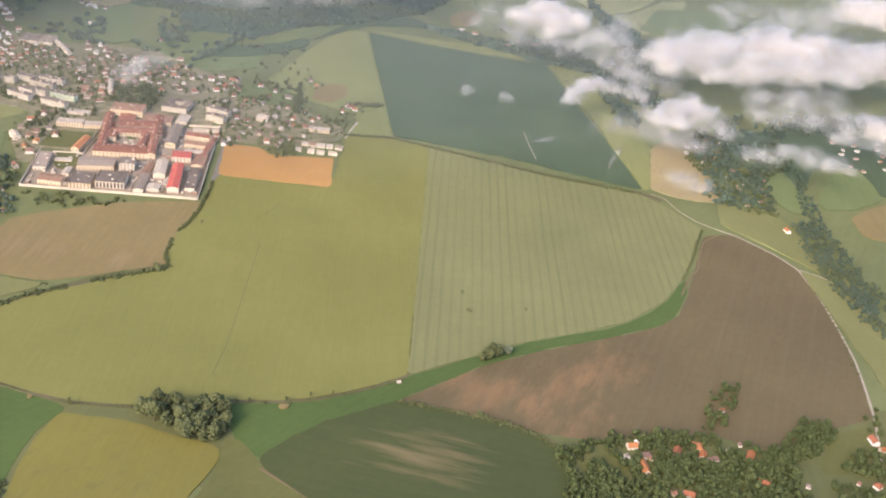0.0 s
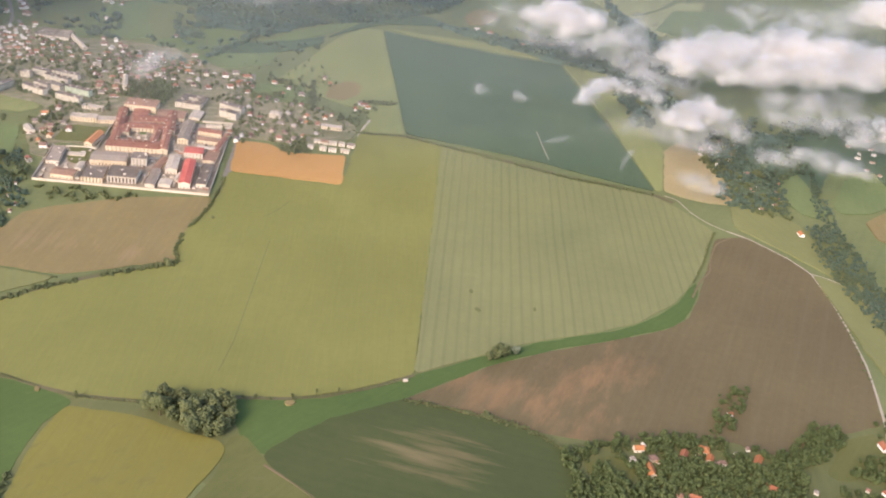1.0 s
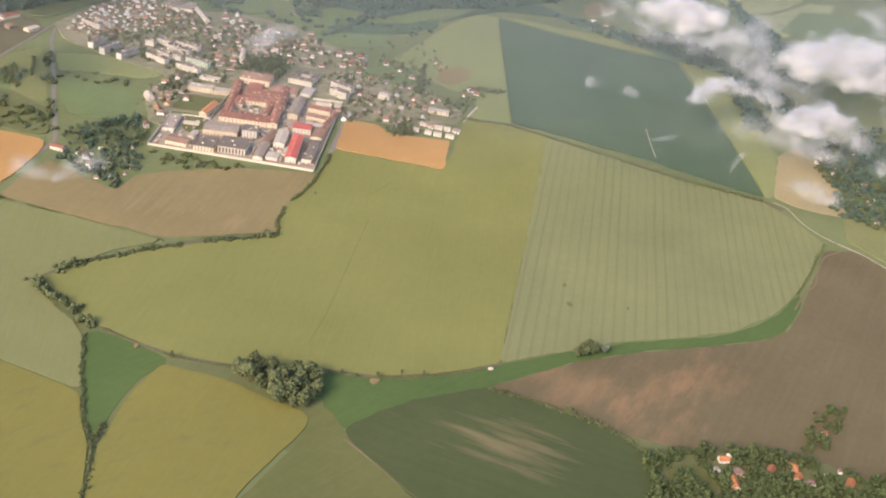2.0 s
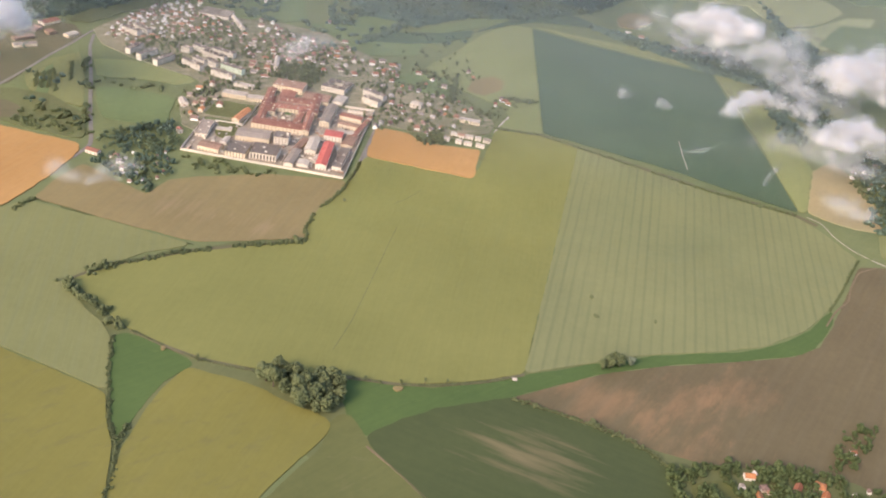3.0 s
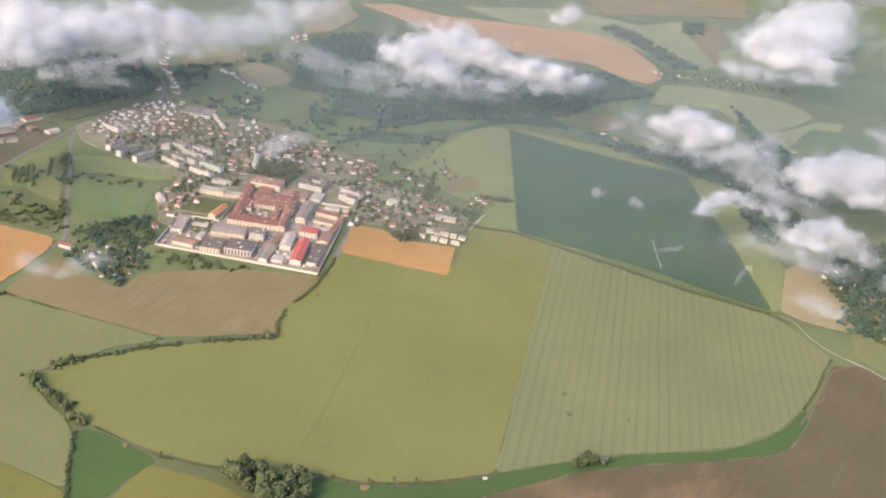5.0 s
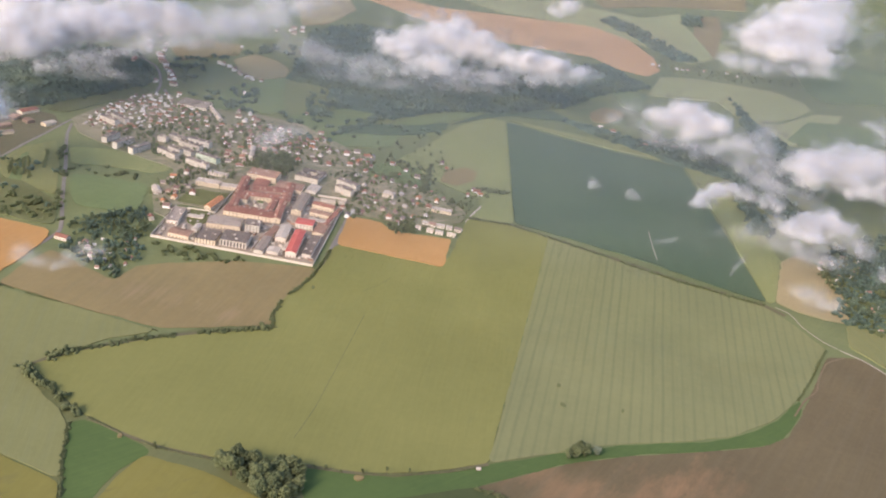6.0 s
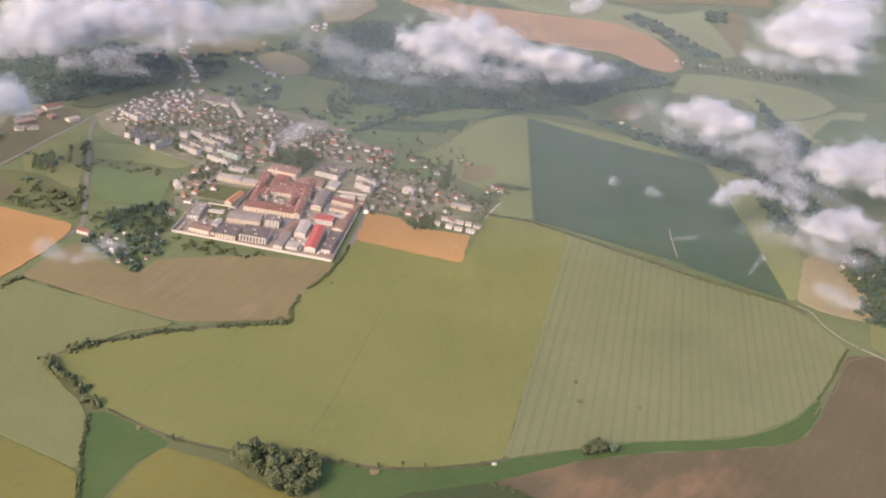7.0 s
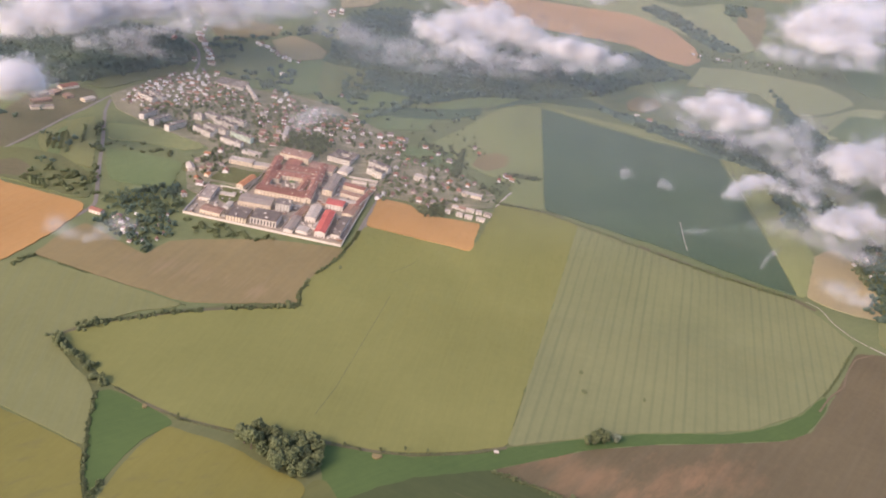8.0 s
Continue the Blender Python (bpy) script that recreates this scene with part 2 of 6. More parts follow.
MAT["house_roof"] = varied_material("house_tiles", [(0.27, 0.15, 0.11), (0.36, 0.17, 0.11), (0.22, 0.14, 0.11), (0.30, 0.25, 0.215), (0.42, 0.19, 0.10), (0.25, 0.20, 0.17), (0.31, 0.165, 0.12), (0.50, 0.44, 0.375), (0.28, 0.18, 0.14), (0.34, 0.175, 0.115)])
MAT["orange_roof"] = varied_material("orange_tiles", [(0.42, 0.155, 0.065), (0.34, 0.13, 0.07), (0.26, 0.125, 0.08), (0.46, 0.19, 0.08)])
MAT["flat_roof"] = plain_material("roofing_felt", (0.145, 0.118, 0.10), (0.225, 0.188, 0.16), 0.15, 0.95, spec=0.1, vary=0.4)
MAT["panel_wall"] = plain_material("painted_panel_wall", (0.46, 0.405, 0.33), (0.59, 0.525, 0.435), 0.12, 0.8, vary=0.2)
MAT["green_wall"] = plain_material("pale_green_wall", (0.40, 0.46, 0.35), (0.50, 0.55, 0.43), 0.12, 0.8)
MAT["cream"] = plain_material("cream_plaster", (0.52, 0.41, 0.28), (0.64, 0.52, 0.37), 0.15, 0.85, vary=0.15)
MAT["white"] = plain_material("white_plaster", (0.49, 0.42, 0.335), (0.62, 0.54, 0.44), 0.15, 0.8)
MAT["red_roof"] = plain_material("red_tiles", (0.205, 0.085, 0.060), (0.315, 0.150, 0.105), 0.12, 0.9, 0.7, spec=0.1, vary=0.25)
MAT["bright_red"] = plain_material("bright_red_sheet_roof", (0.38, 0.085, 0.068), (0.48, 0.14, 0.11), 0.1, 0.8, spec=0.12)
MAT["orange_sheet"] = plain_material("orange_tiles_new", (0.40, 0.165, 0.075), (0.52, 0.23, 0.11), 0.15, 0.9, 0.9, spec=0.1)
MAT["brown_roof"] = plain_material("brown_tiles", (0.22, 0.13, 0.092), (0.33, 0.205, 0.145), 0.15, 0.9, 0.9, spec=0.1, vary=0.25)
MAT["dark_roof"] = plain_material("dark_sheet_roof", (0.130, 0.104, 0.086), (0.195, 0.158, 0.130), 0.15, 0.9, spec=0.1, vary=0.2)
MAT["grey_roof"] = plain_material("grey_sheet_roof", (0.215, 0.172, 0.138), (0.315, 0.258, 0.208), 0.15, 0.9, spec=0.1, vary=0.2)
MAT["pale_roof"] = plain_material("pale_sheet_roof", (0.34, 0.29, 0.235), (0.46, 0.40, 0.33), 0.15, 0.85, spec=0.12)
MAT["glass"] = plain_material("window_glass", (0.055, 0.055, 0.058), (0.09, 0.088, 0.086), 0.5, 0.12, spec=0.6)
MAT["timber"] = plain_material("weathered_timber", (0.16, 0.11, 0.07), (0.27, 0.19, 0.13), 0.6, 0.9)
MAT["soil_red"] = field_material("red_soil", (0.21, 0.15, 0.085), (0.27, 0.185, 0.105), (0.3, 0.2, 0.12))
MAT["far_wall"] = varied_material("far_plaster", [(0.74, 0.67, 0.58), (0.84, 0.80, 0.73), (0.56, 0.47, 0.38), (0.80, 0.75, 0.67), (0.64, 0.55, 0.46)], islands=True)
MAT["far_roof"] = varied_material("far_tiles", [(0.34, 0.18, 0.13), (0.27, 0.17, 0.135), (0.60, 0.53, 0.45), (0.40, 0.20, 0.13), (0.66, 0.60, 0.53), (0.70, 0.64, 0.57), (0.34, 0.22, 0.17)], islands=True)
MAT["cloud"] = cloud_material("cloud", 0.095, 0.026, 3.0)
MAT["wisp"] = cloud_material("thin_cloud", 0.034, 0.030, 3.2)
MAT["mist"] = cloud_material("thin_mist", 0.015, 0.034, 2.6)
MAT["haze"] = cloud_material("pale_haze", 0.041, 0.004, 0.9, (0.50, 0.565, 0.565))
MAT["tuft"] = cloud_material("thin_tuft", 0.013, 0.085, 3.4)


# ---- mesh helpers ----
def mesh_of(name, bm, material, smooth=False):
    me = bpy.data.meshes.new(name)
    bm.normal_update()
    bm.to_mesh(me)
    bm.free()
    me.materials.append(material)
    if smooth:
        me.shade_smooth()
    return me


def part(name, bm, material, parent, label="", smooth=False):
    ob = new(name, mesh_of(name, bm, material, smooth))
    ob.parent = parent
    return tagged(ob, label)


def part_mesh(name, me, parent, m=None):
    ob = new(name, me)
    ob.parent = parent
    if m is not None:
        ob.matrix_basis = m
    return ob


def thing(name, label, category, group="", at=(0, 0, 0), turn=0.0):
    e = new(name)
    e.empty_display_size = 1
    e.matrix_basis = Matrix.Translation(at) @ Matrix.Rotation(turn, 4, "Z")
    return tagged(e, label, category, group)


def box(bm, x0, y0, z0, x1, y1, z1):
    v = [bm.verts.new(p) for p in ((x0, y0, z0), (x1, y0, z0), (x1, y1, z0), (x0, y1, z0), (x0, y0, z1), (x1, y0, z1), (x1, y1, z1), (x0, y1, z1))]
    for f in ((3, 2, 1, 0), (4, 5, 6, 7), (0, 1, 5, 4), (1, 2, 6, 5), (2, 3, 7, 6), (3, 0, 4, 7)):
        bm.faces.new([v[i] for i in f])


def slab(outline, z0, z1):
    """A flat-topped sheet with side walls over an outline."""
    bm = bmesh.new()
    low = [bm.verts.new((x, y, z0)) for x, y in outline]
    top = [bm.verts.new((x, y, z1)) for x, y in outline]
    n = len(outline)
    face = bm.faces.new(top)
    for i in range(n):
        bm.faces.new((low[i], low[(i + 1) % n], top[(i + 1) % n], top[i]))
    if face.calc_area() and sum(outline[i][0] * outline[(i + 1) % n][1] - outline[(i + 1) % n][0] * outline[i][1] for i in range(n)) < 0:
        bmesh.ops.reverse_faces(bm, faces=bm.faces)
    bmesh.ops.triangulate(bm, faces=[face])
    return bm


def rounded(outline, steps=3, closed=True):
    """The outline with its corners eased by Chaikin cutting."""
    pts = [Vector(p) for p in outline]
    for _ in range(steps):
        out = []
        n = len(pts)
        if not closed:
            out.append(pts[0])
        for i in range(n if closed else n - 1):
            a, b = pts[i], pts[(i + 1) % n]
            cut = min(0.25, 5.0 / max((b - a).length, 1.0))
            out += [a.lerp(b, cut), a.lerp(b, 1 - cut)]
        if not closed:
            out.append(pts[-1])
        pts = out
    return [(p.x, p.y) for p in pts]


def ragged(outline, amount, step=9.0):
    """The outline cut into short steps that stray a little to either side."""
    out, n = [], len(outline)
    for i in range(n):
        a, b = Vector(outline[i]), Vector(outline[(i + 1) % n])
        d = b - a
        side = Vector((-d.y, d.x)).normalized() if d.length else d
        k = max(1, int(d.length / step))
        for j in range(k):
            p = a + d * (j / k)
            w = noise.noise(Vector((p.x * 0.045, p.y * 0.045, 3.0))) + 0.6 * noise.noise(Vector((p.x * 0.16, p.y * 0.16, 9.0)))
            out.append(tuple(p + side * w * amount))
    return out


LEVEL = [0.12]


def field(name, outline, material, label, crop=0.5, stray=2.2):
    LEVEL[0] += 0.02
    ob = new(name, mesh_of(name, slab(ragged(rounded(outline, 2), stray), -0.2, crop + LEVEL[0]), MAT[material]))
    return tagged(ob, label, "field", kind="structure")


def strip(name, line, width, material, label, z=0.3, category="road"):
    """A road or track of even width along a line, a little above the ground, with a camber."""
    pts = [Vector(p) for p in rounded(line, 3, False)]
    bm = bmesh.new()
    rows = []
    for i, p in enumerate(pts):
        d = (pts[min(i + 1, len(pts) - 1)] - pts[max(i - 1, 0)]).normalized()
        s = Vector((-d.y, d.x)) * width / 2
        rows.append([bm.verts.new((*(p + s), z - 0.3)), bm.verts.new((*(p + s * 0.96), z)), bm.verts.new((*p, z + 0.08)), bm.verts.new((*(p - s * 0.96), z)), bm.verts.new((*(p - s), z - 0.3))])
    for a, b in zip(rows, rows[1:]):
        for k in range(4):
            bm.faces.new((a[k], a[k + 1], b[k + 1], b[k]))
    return tagged(new(name, mesh_of(name, bm, MAT[material])), label, category, kind="structure")


def inside(p, poly):
    hit, n = False, len(poly)
    for i in range(n):
        (x0, y0), (x1, y1) = poly[i], poly[(i + 1) % n]
        if (y0 > p[1]) != (y1 > p[1]) and p[0] < (x1 - x0) * (p[1] - y0) / (y1 - y0) + x0:
            hit = not hit
    return hit


def scatter(poly, gap, r, tries=30):
    """Points at least `gap` apart inside an outline."""
    xs, ys = [p[0] for p in poly], [p[1] for p in poly]
    cells, out = {}, []
    area = (max(xs) - min(xs)) * (max(ys) - min(ys))
    for _ in range(int(area / gap ** 2 * 2.2) + tries):
        p = (r.uniform(min(xs), max(xs)), r.uniform(min(ys), max(ys)))
        if not inside(p, poly):
            continue
        k = (int(p[0] // gap), int(p[1] // gap))
        near = [q for i in (-1, 0, 1) for j in (-1, 0, 1) for q in cells.get((k[0] + i, k[1] + j), ())]
        if all((p[0] - q[0]) ** 2 + (p[1] - q[1]) ** 2 > gap * gap for q in near):
            cells.setdefault(k, []).append(p)
            out.append(p)
    return out


def along(line, gap, r, side=0.0):
    """Points every `gap` metres or so along a line, jittered sideways."""
    out = []
    pts = [Vector(p) for p in line]
    for a, b in zip(pts, pts[1:]):
        d = b - a
        n = Vector((-d.y, d.x)).normalized()
        s = r.uniform(0, gap)
        while s < d.length:
            p = a + d * (s / d.length) + n * r.uniform(-side, side)
            out.append((p.x, p.y))
            s += gap * r.uniform(0.6, 1.5)
    return out


# ---- ground and fields ----
bm = bmesh.new()
bmesh.ops.create_grid(bm, x_segments=90, y_segments=90, size=6500)
for v in bm.verts:
    v.co.y += 2500
ground = tagged(new("ground", mesh_of("ground", bm, MAT["meadow"])), "rolling green meadow land with rough grass", "ground", kind="structure")

field("field_verge", [(-420, 764), (-229, 943), (90, 794), (127, 718), (37, 668), (-71, 599), (-109, 565), (-169, 609), (-284, 551), (-459, 736)], "verge", "rough grass verge along the hedges", 0.0)
field("field_verge", [(19, 715), (110, 701), (205, 693), (345, 716), (459, 757), (607, 800), (501, 574), (164, 529), (141, 599)], "verge", "rough grass between ploughed field and village", 0.0)
BIG = [(-424, 738), (-397, 779), (-340, 832), (-290, 868), (-232, 905), (-243, 936), (-245, 972), (-230, 1039), (-228, 1097), (-230, 1150), (-153, 1150), (-81, 1150), (-77, 1223), (-75, 1334), (-9, 1345), (51, 1328), (43, 969), (37, 754), (1, 730), (-44, 706), (-79, 695), (-127, 689), (-167, 680), (-207, 669), (-258, 665), (-293, 671), (-334, 681), (-386, 712)]
field("field_barley", BIG, "barley", "wide yellow-green crop field with faint wheel tracks")
field("field_striped", [(51, 1328), (147, 1298), (244, 1269), (361, 1248), (388, 1223), (431, 1155), (416, 1119), (391, 1053), (374, 1014), (336, 951), (287, 901), (249, 877), (164, 837), (107, 801), (69, 776), (37, 754), (43, 969)], "striped", "pale green crop field with dark parallel wheel tracks")
field("field_grass_strip", [(37, 752), (69, 773), (107, 798), (164, 834), (249, 874), (287, 897), (336, 947), (374, 1010), (370, 976), (344, 920), (316, 893), (247, 856), (182, 825), (113, 784), (76, 753), (28, 713), (7, 697), (-36, 667), (-61, 643), (-82, 614), (-105, 628), (-129, 683), (-78, 691), (-43, 702), (2, 726)], "grass", "bright green grass strip between the crop fields", 0.15)
field("field_soil", [(29, 712), (76, 752), (113, 783), (182, 824), (247, 855), (316, 892), (344, 919), (370, 975), (397, 1049), (427, 1132)] + [(454, 1147), (477, 1148), (519, 1103), (539, 1067), (543, 997), (541, 935), (536, 867), (527, 815), (513, 761), (451, 734), (394, 694), (362, 699), (343, 708), (275, 697), (204, 683), (141, 689), (110, 694)], "soil", "bare brown ploughed field with reddish soil patches", 0.1)
field("field_dark", [(7, 700), (29, 713), (112, 698), (144, 690), (179, 666), (186, 600), (182, 556), (41, 511), (4, 539), (-26, 564), (-80, 606), (-86, 619), (-62, 648), (-36, 671)], "dark_crop", "dark green crop field with bare tan streaks")
field("field_mustard", [(-271, 586), (-269, 619), (-266, 638), (-260, 649), (-229, 648), (-195, 646), (-157, 632), (-136, 630), (-118, 624), (-117, 609), (-130, 570), (-140, 541), (-150, 500), (-167, 443), (-237, 421), (-244, 456), (-259, 499), (-268, 536)], "mustard", "yellow ripening crop field with trampled tracks", 0.7)
field("field_meadow_wedge", [(-333, 679), (-292, 669), (-260, 657), (-263, 645), (-273, 621), (-277, 576), (-273, 540), (-281, 545), (-308, 588), (-328, 630), (-343, 668)], "grass", "green meadow wedge between two crop fields", 0.15)
field("field_lower_meadow", [(-120, 628), (-108, 640), (-84, 612), (-26, 563), (4, 539), (36, 509), (-162, 445), (-143, 519), (-118, 585)], "mown", "mown green meadow beside a farm track", 0.15)
field("field_pale", [(-548, 861), (-450, 856), (-344, 847), (-382, 812), (-417, 759), (-433, 732), (-391, 700), (-361, 682), (-342, 659), (-311, 595), (-421, 618), (-556, 651), (-631, 671), (-595, 772)], "grey_crop", "pale grey-green crop field", 0.6)
field("field_mustard_edge", [(-419, 615), (-310, 592), (-295, 562), (-274, 532), (-256, 481), (-233, 422), (-387, 372), (-612, 648)], "mustard", "yellow crop field edged by a hedge", 0.7)
field("field_stubble", [(-403, 999), (-321, 1046), (-246, 1068), (-229, 1067), (-245, 962), (-237, 911), (-343, 853), (-453, 860), (-545, 869), (-547, 907), (-540, 969), (-475, 943), (-436, 929), (-432, 973)], "stubble", "reddish-brown fallow field below the walled compound", 0.2)
field("field_ripe", [(-241, 1253), (-189, 1255), (-174, 1233), (-141, 1238), (-84, 1248), (-80, 1152), (-153, 1152), (-230, 1152)], "ripe", "ripe orange grain field beside the houses", 0.7)
field("field_ripe_edge", [(-674, 1017), (-574, 1017), (-559, 997), (-556, 921), (-563, 842), (-603, 730), (-892, 1043)], "ripe", "ripe orange grain field at a road", 0.7)
field("field_square", [(-696, 1287), (-651, 1310), (-576, 1313), (-557, 1308), (-529, 1283), (-546, 1253), (-583, 1254), (-623, 1241), (-662, 1229)], "light_crop", "light green field below the flats", 0.3)
field("field_square", [(-642, 1193), (-603, 1206), (-552, 1211), (-528, 1207), (-517, 1174), (-503, 1121), (-546, 1104), (-582, 1100), (-615, 1144)], "pasture", "green pasture below the flats", 0.3)
field("field_gardens", [(-245, 1469), (-169, 1501), (-165, 1429), (-242, 1415)], "pasture", "green garden meadow among houses", 0.2)
field("field_deep", [(-78, 1878), (35, 1844), (149, 1822), (276, 1811), (336, 1468), (369, 1264), (326, 1274), (206, 1315), (69, 1345), (-4, 1357)], "deep_crop", "dark bluish-green crop field")
field("field_light", [(-183, 1704), (-155, 1806), (-119, 1875), (-81, 1881), (-6, 1353), (-73, 1340), (-62, 1390), (-74, 1430), (-127, 1452), (-159, 1472), (-199, 1500), (-235, 1508), (-203, 1615)], "light_crop", "light green crop field with a worn corner", 0.4)
field("field_worn_patch", [(-144, 1523), (-115, 1560), (-92, 1550), (-89, 1504), (-114, 1460), (-141, 1466)], "stubble", "reddish worn patch in a green field", 0.45)
field("field_margin", [(-80, 1894), (32, 1890), (183, 1882), (284, 1852), (367, 1794), (392, 1563), (412, 1432), (395, 1347), (381, 1270), (369, 1262), (342, 1475), (280, 1828), (149, 1837), (34, 1859)], "light_crop", "pale green strip along the dark field", 0.3)
field("field_tan", [(382, 1270), (413, 1433), (452, 1481), (473, 1432), (485, 1377), (491, 1322), (481, 1251), (447, 1246), (415, 1252)], "tan", "tan fallow field near a village", 0.2)

field("field_paddock", [(425, 676), (458, 726), (499, 748), (496, 712), (468, 683), (441, 668)], "mown", "pale green paddock beside village trees", 0.1)
field("field_paddock", [(196, 655), (223, 667), (240, 662), (238, 634), (216, 617), (198, 635)], "mown", "yellowish garden lawn between trees", 0.1)
for spot in ([(97, 884), (99, 888), (103, 887), (105, 882), (101, 880)], [(91, 921), (94, 926), (97, 921), (94, 916)], [(164, 900), (166, 904), (168, 898), (165, 894)], [(-224, 1019), (-222, 1023), (-218, 1018), (-220, 1012)]):
    field("field_dark_spot", spot, "verge", "small dark weedy spot in the crop", 0.75, 0.8)
strip("hedge_bank", [(-76, 1340), (-9, 1349), (51, 1332), (147, 1304), (244, 1275), (361, 1253), (390, 1232)], 9, "bank", "brown grassy bank between two crop fields", 0.9, "bank")
strip("hedge_bank", [(-433, 732), (-412, 761), (-398, 781), (-341, 834), (-291, 870), (-235, 906)], 6, "bank", "rough grassy bank under a hedge", 0.8, "bank")
strip("hedge_bank", [(-333, 681), (-293, 670), (-257, 664), (-206, 666)], 4, "bank", "narrow brown field edge", 0.75, "bank")
strip("furrow", [(-247, 1211), (-218, 1221), (-178, 1228), (-134, 1235), (-73, 1220)], 1.6, "bank", "dark furrow across the ripe field", 0.95, "furrow")
strip("hedge_bank", [(-126, 687), (-79, 693), (-43, 704), (2, 727), (37, 752)], 4, "bank", "narrow brown field edge", 0.75, "bank")

strip("wheel_track", [(-147, 722), (-143, 775), (-144, 863), (-145, 980)], 0.8, "verge", "faint dark wheel track through the crop", 0.74, "track")
strip("wheel_track", [(-162, 1037), (-149, 1058), (-138, 1089)], 0.8, "verge", "faint dark wheel track through the crop", 0.74, "track")

# ---- far land ----
field("field_bale", [(-686, 1935), (-664, 2007), (-603, 1985), (-564, 1942), (-552, 1886), (-576, 1842), (-609, 1831), (-644, 1862)], "tan", "pale mown field at the edge of a wood", 0.3)
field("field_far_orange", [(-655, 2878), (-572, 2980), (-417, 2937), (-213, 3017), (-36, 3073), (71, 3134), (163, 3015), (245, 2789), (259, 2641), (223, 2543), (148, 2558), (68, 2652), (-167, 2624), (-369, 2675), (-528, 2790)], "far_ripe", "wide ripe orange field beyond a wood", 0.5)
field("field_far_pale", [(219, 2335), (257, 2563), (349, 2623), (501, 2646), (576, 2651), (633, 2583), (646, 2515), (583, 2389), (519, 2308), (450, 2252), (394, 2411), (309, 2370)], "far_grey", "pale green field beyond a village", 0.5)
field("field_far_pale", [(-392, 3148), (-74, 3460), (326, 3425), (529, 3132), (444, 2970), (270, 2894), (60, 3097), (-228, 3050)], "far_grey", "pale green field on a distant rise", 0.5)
field("field_far_pink", [(419, 3698), (515, 3764), (496, 3419), (431, 2931), (413, 3130), (389, 3271)], "stubble", "pinkish fallow field in the distance", 0.5)
field("field_back", [(-399, 1579), (-331, 1641), (-253, 1674), (-254, 1587), (-307, 1551), (-362, 1527)], "pasture", "green pasture behind the town", 0.2)
field("field_back", [(-293, 1699), (-248, 1786), (-184, 1875), (-93, 1999), (-94, 1960), (-174, 1822), (-237, 1737)], "pasture", "long green pasture below the wood", 0.2)
field("field_orchard", [(-747, 1181), (-751, 1250), (-726, 1301), (-670, 1211), (-620, 1116), (-660, 1122), (-712, 1136)], "grey_crop", "green strips of meadow and orchard beside a road", 0.2)
field("field_strip", [(-698, 1126), (-736, 1222), (-734, 1240), (-676, 1121)], "pasture", "narrow dark green orchard strip", 0.3)
field("field_strip", [(-658, 1122), (-723, 1252), (-720, 1272), (-638, 1120)], "grey_crop", "narrow pale meadow strip in an orchard", 0.3)
field("field_roadside", [(-703, 1104), (-621, 1108), (-591, 1077), (-618, 1049), (-669, 1053)], "pasture", "rough green meadow by a ripe field", 0.2)
tagged(new("industrial_yard", mesh_of("industrial_yard", slab([(-765, 1107), (-748, 1147), (-758, 1276), (-758, 1371), (-794, 1408), (-840, 1406), (-864, 1346), (-851, 1269), (-832, 1188)], -0.2, 0.3), MAT["bank"])), "bare brown yard of an industrial site", "yard", kind="structure")
field("field_far_pink", [(-116, 4087), (787, 5319), (648, 4057), (319, 3796), (87, 3505)], "stubble", "pinkish fallow field on the far rise", 0.5)
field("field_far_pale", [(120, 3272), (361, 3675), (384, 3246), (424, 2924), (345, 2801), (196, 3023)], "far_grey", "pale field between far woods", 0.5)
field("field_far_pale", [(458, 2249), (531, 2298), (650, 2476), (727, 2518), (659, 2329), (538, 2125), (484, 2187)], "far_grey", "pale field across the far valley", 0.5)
field("field_far_green", [(670, 3132), (784, 3183), (1126, 3279), (1004, 2828), (702, 2633), (669, 2707)], "pasture", "dull green field across the far valley", 0.4)
field("field_far_green", [(529, 2168), (614, 2380), (718, 2425), (878, 2361), (639, 2095)], "pasture", "green field across the far valley", 0.5)
field("field_far_tan", [(-794, 2669), (-704, 2889), (-611, 2676), (-623, 2435), (-669, 2363)], "tan", "tan field seen between clouds", 0.5)
field("field_far_brown", [(-830, 1932), (-793, 2055), (-713, 2061), (-691, 1979), (-735, 1920), (-768, 1850)], "stubble", "brownish field beyond a village", 0.4)
field("field_clearing", [(-465, 1649), (-347, 1699), (-331, 1641), (-399, 1579), (-443, 1584)], "pasture", "green pasture behind the town", 0.25)
field("field_clearing", [(-411, 1673), (-401, 1733), (-375, 1782), (-337, 1788), (-313, 1748), (-334, 1680), (-369, 1628)], "pasture", "green clearing in a wood", 0.3)
field("field_clearing", [(-514, 1618), (-554, 1752), (-565, 1831), (-546, 1870), (-511, 1744), (-473, 1653)], "pasture", "green meadow beside a wood", 0.3)
field("field_valley", [(575, 1359), (602, 1397), (636, 1398), (630, 1319), (630, 1263), (603, 1241), (581, 1250), (573, 1294)], "pasture", "green valley meadow near a village", 0.3)
field("field_valley", [(669, 1339), (712, 1419), (768, 1435), (771, 1377), (764, 1332), (696, 1279), (649, 1268), (645, 1289)], "pasture", "green valley meadow by a tree line", 0.3)
field("field_valley", [(540, 1064), (575, 1047), (597, 975), (616, 904), (550, 809), (549, 869), (544, 941)], "grey_crop", "narrow pale meadow along a track", 0.3)
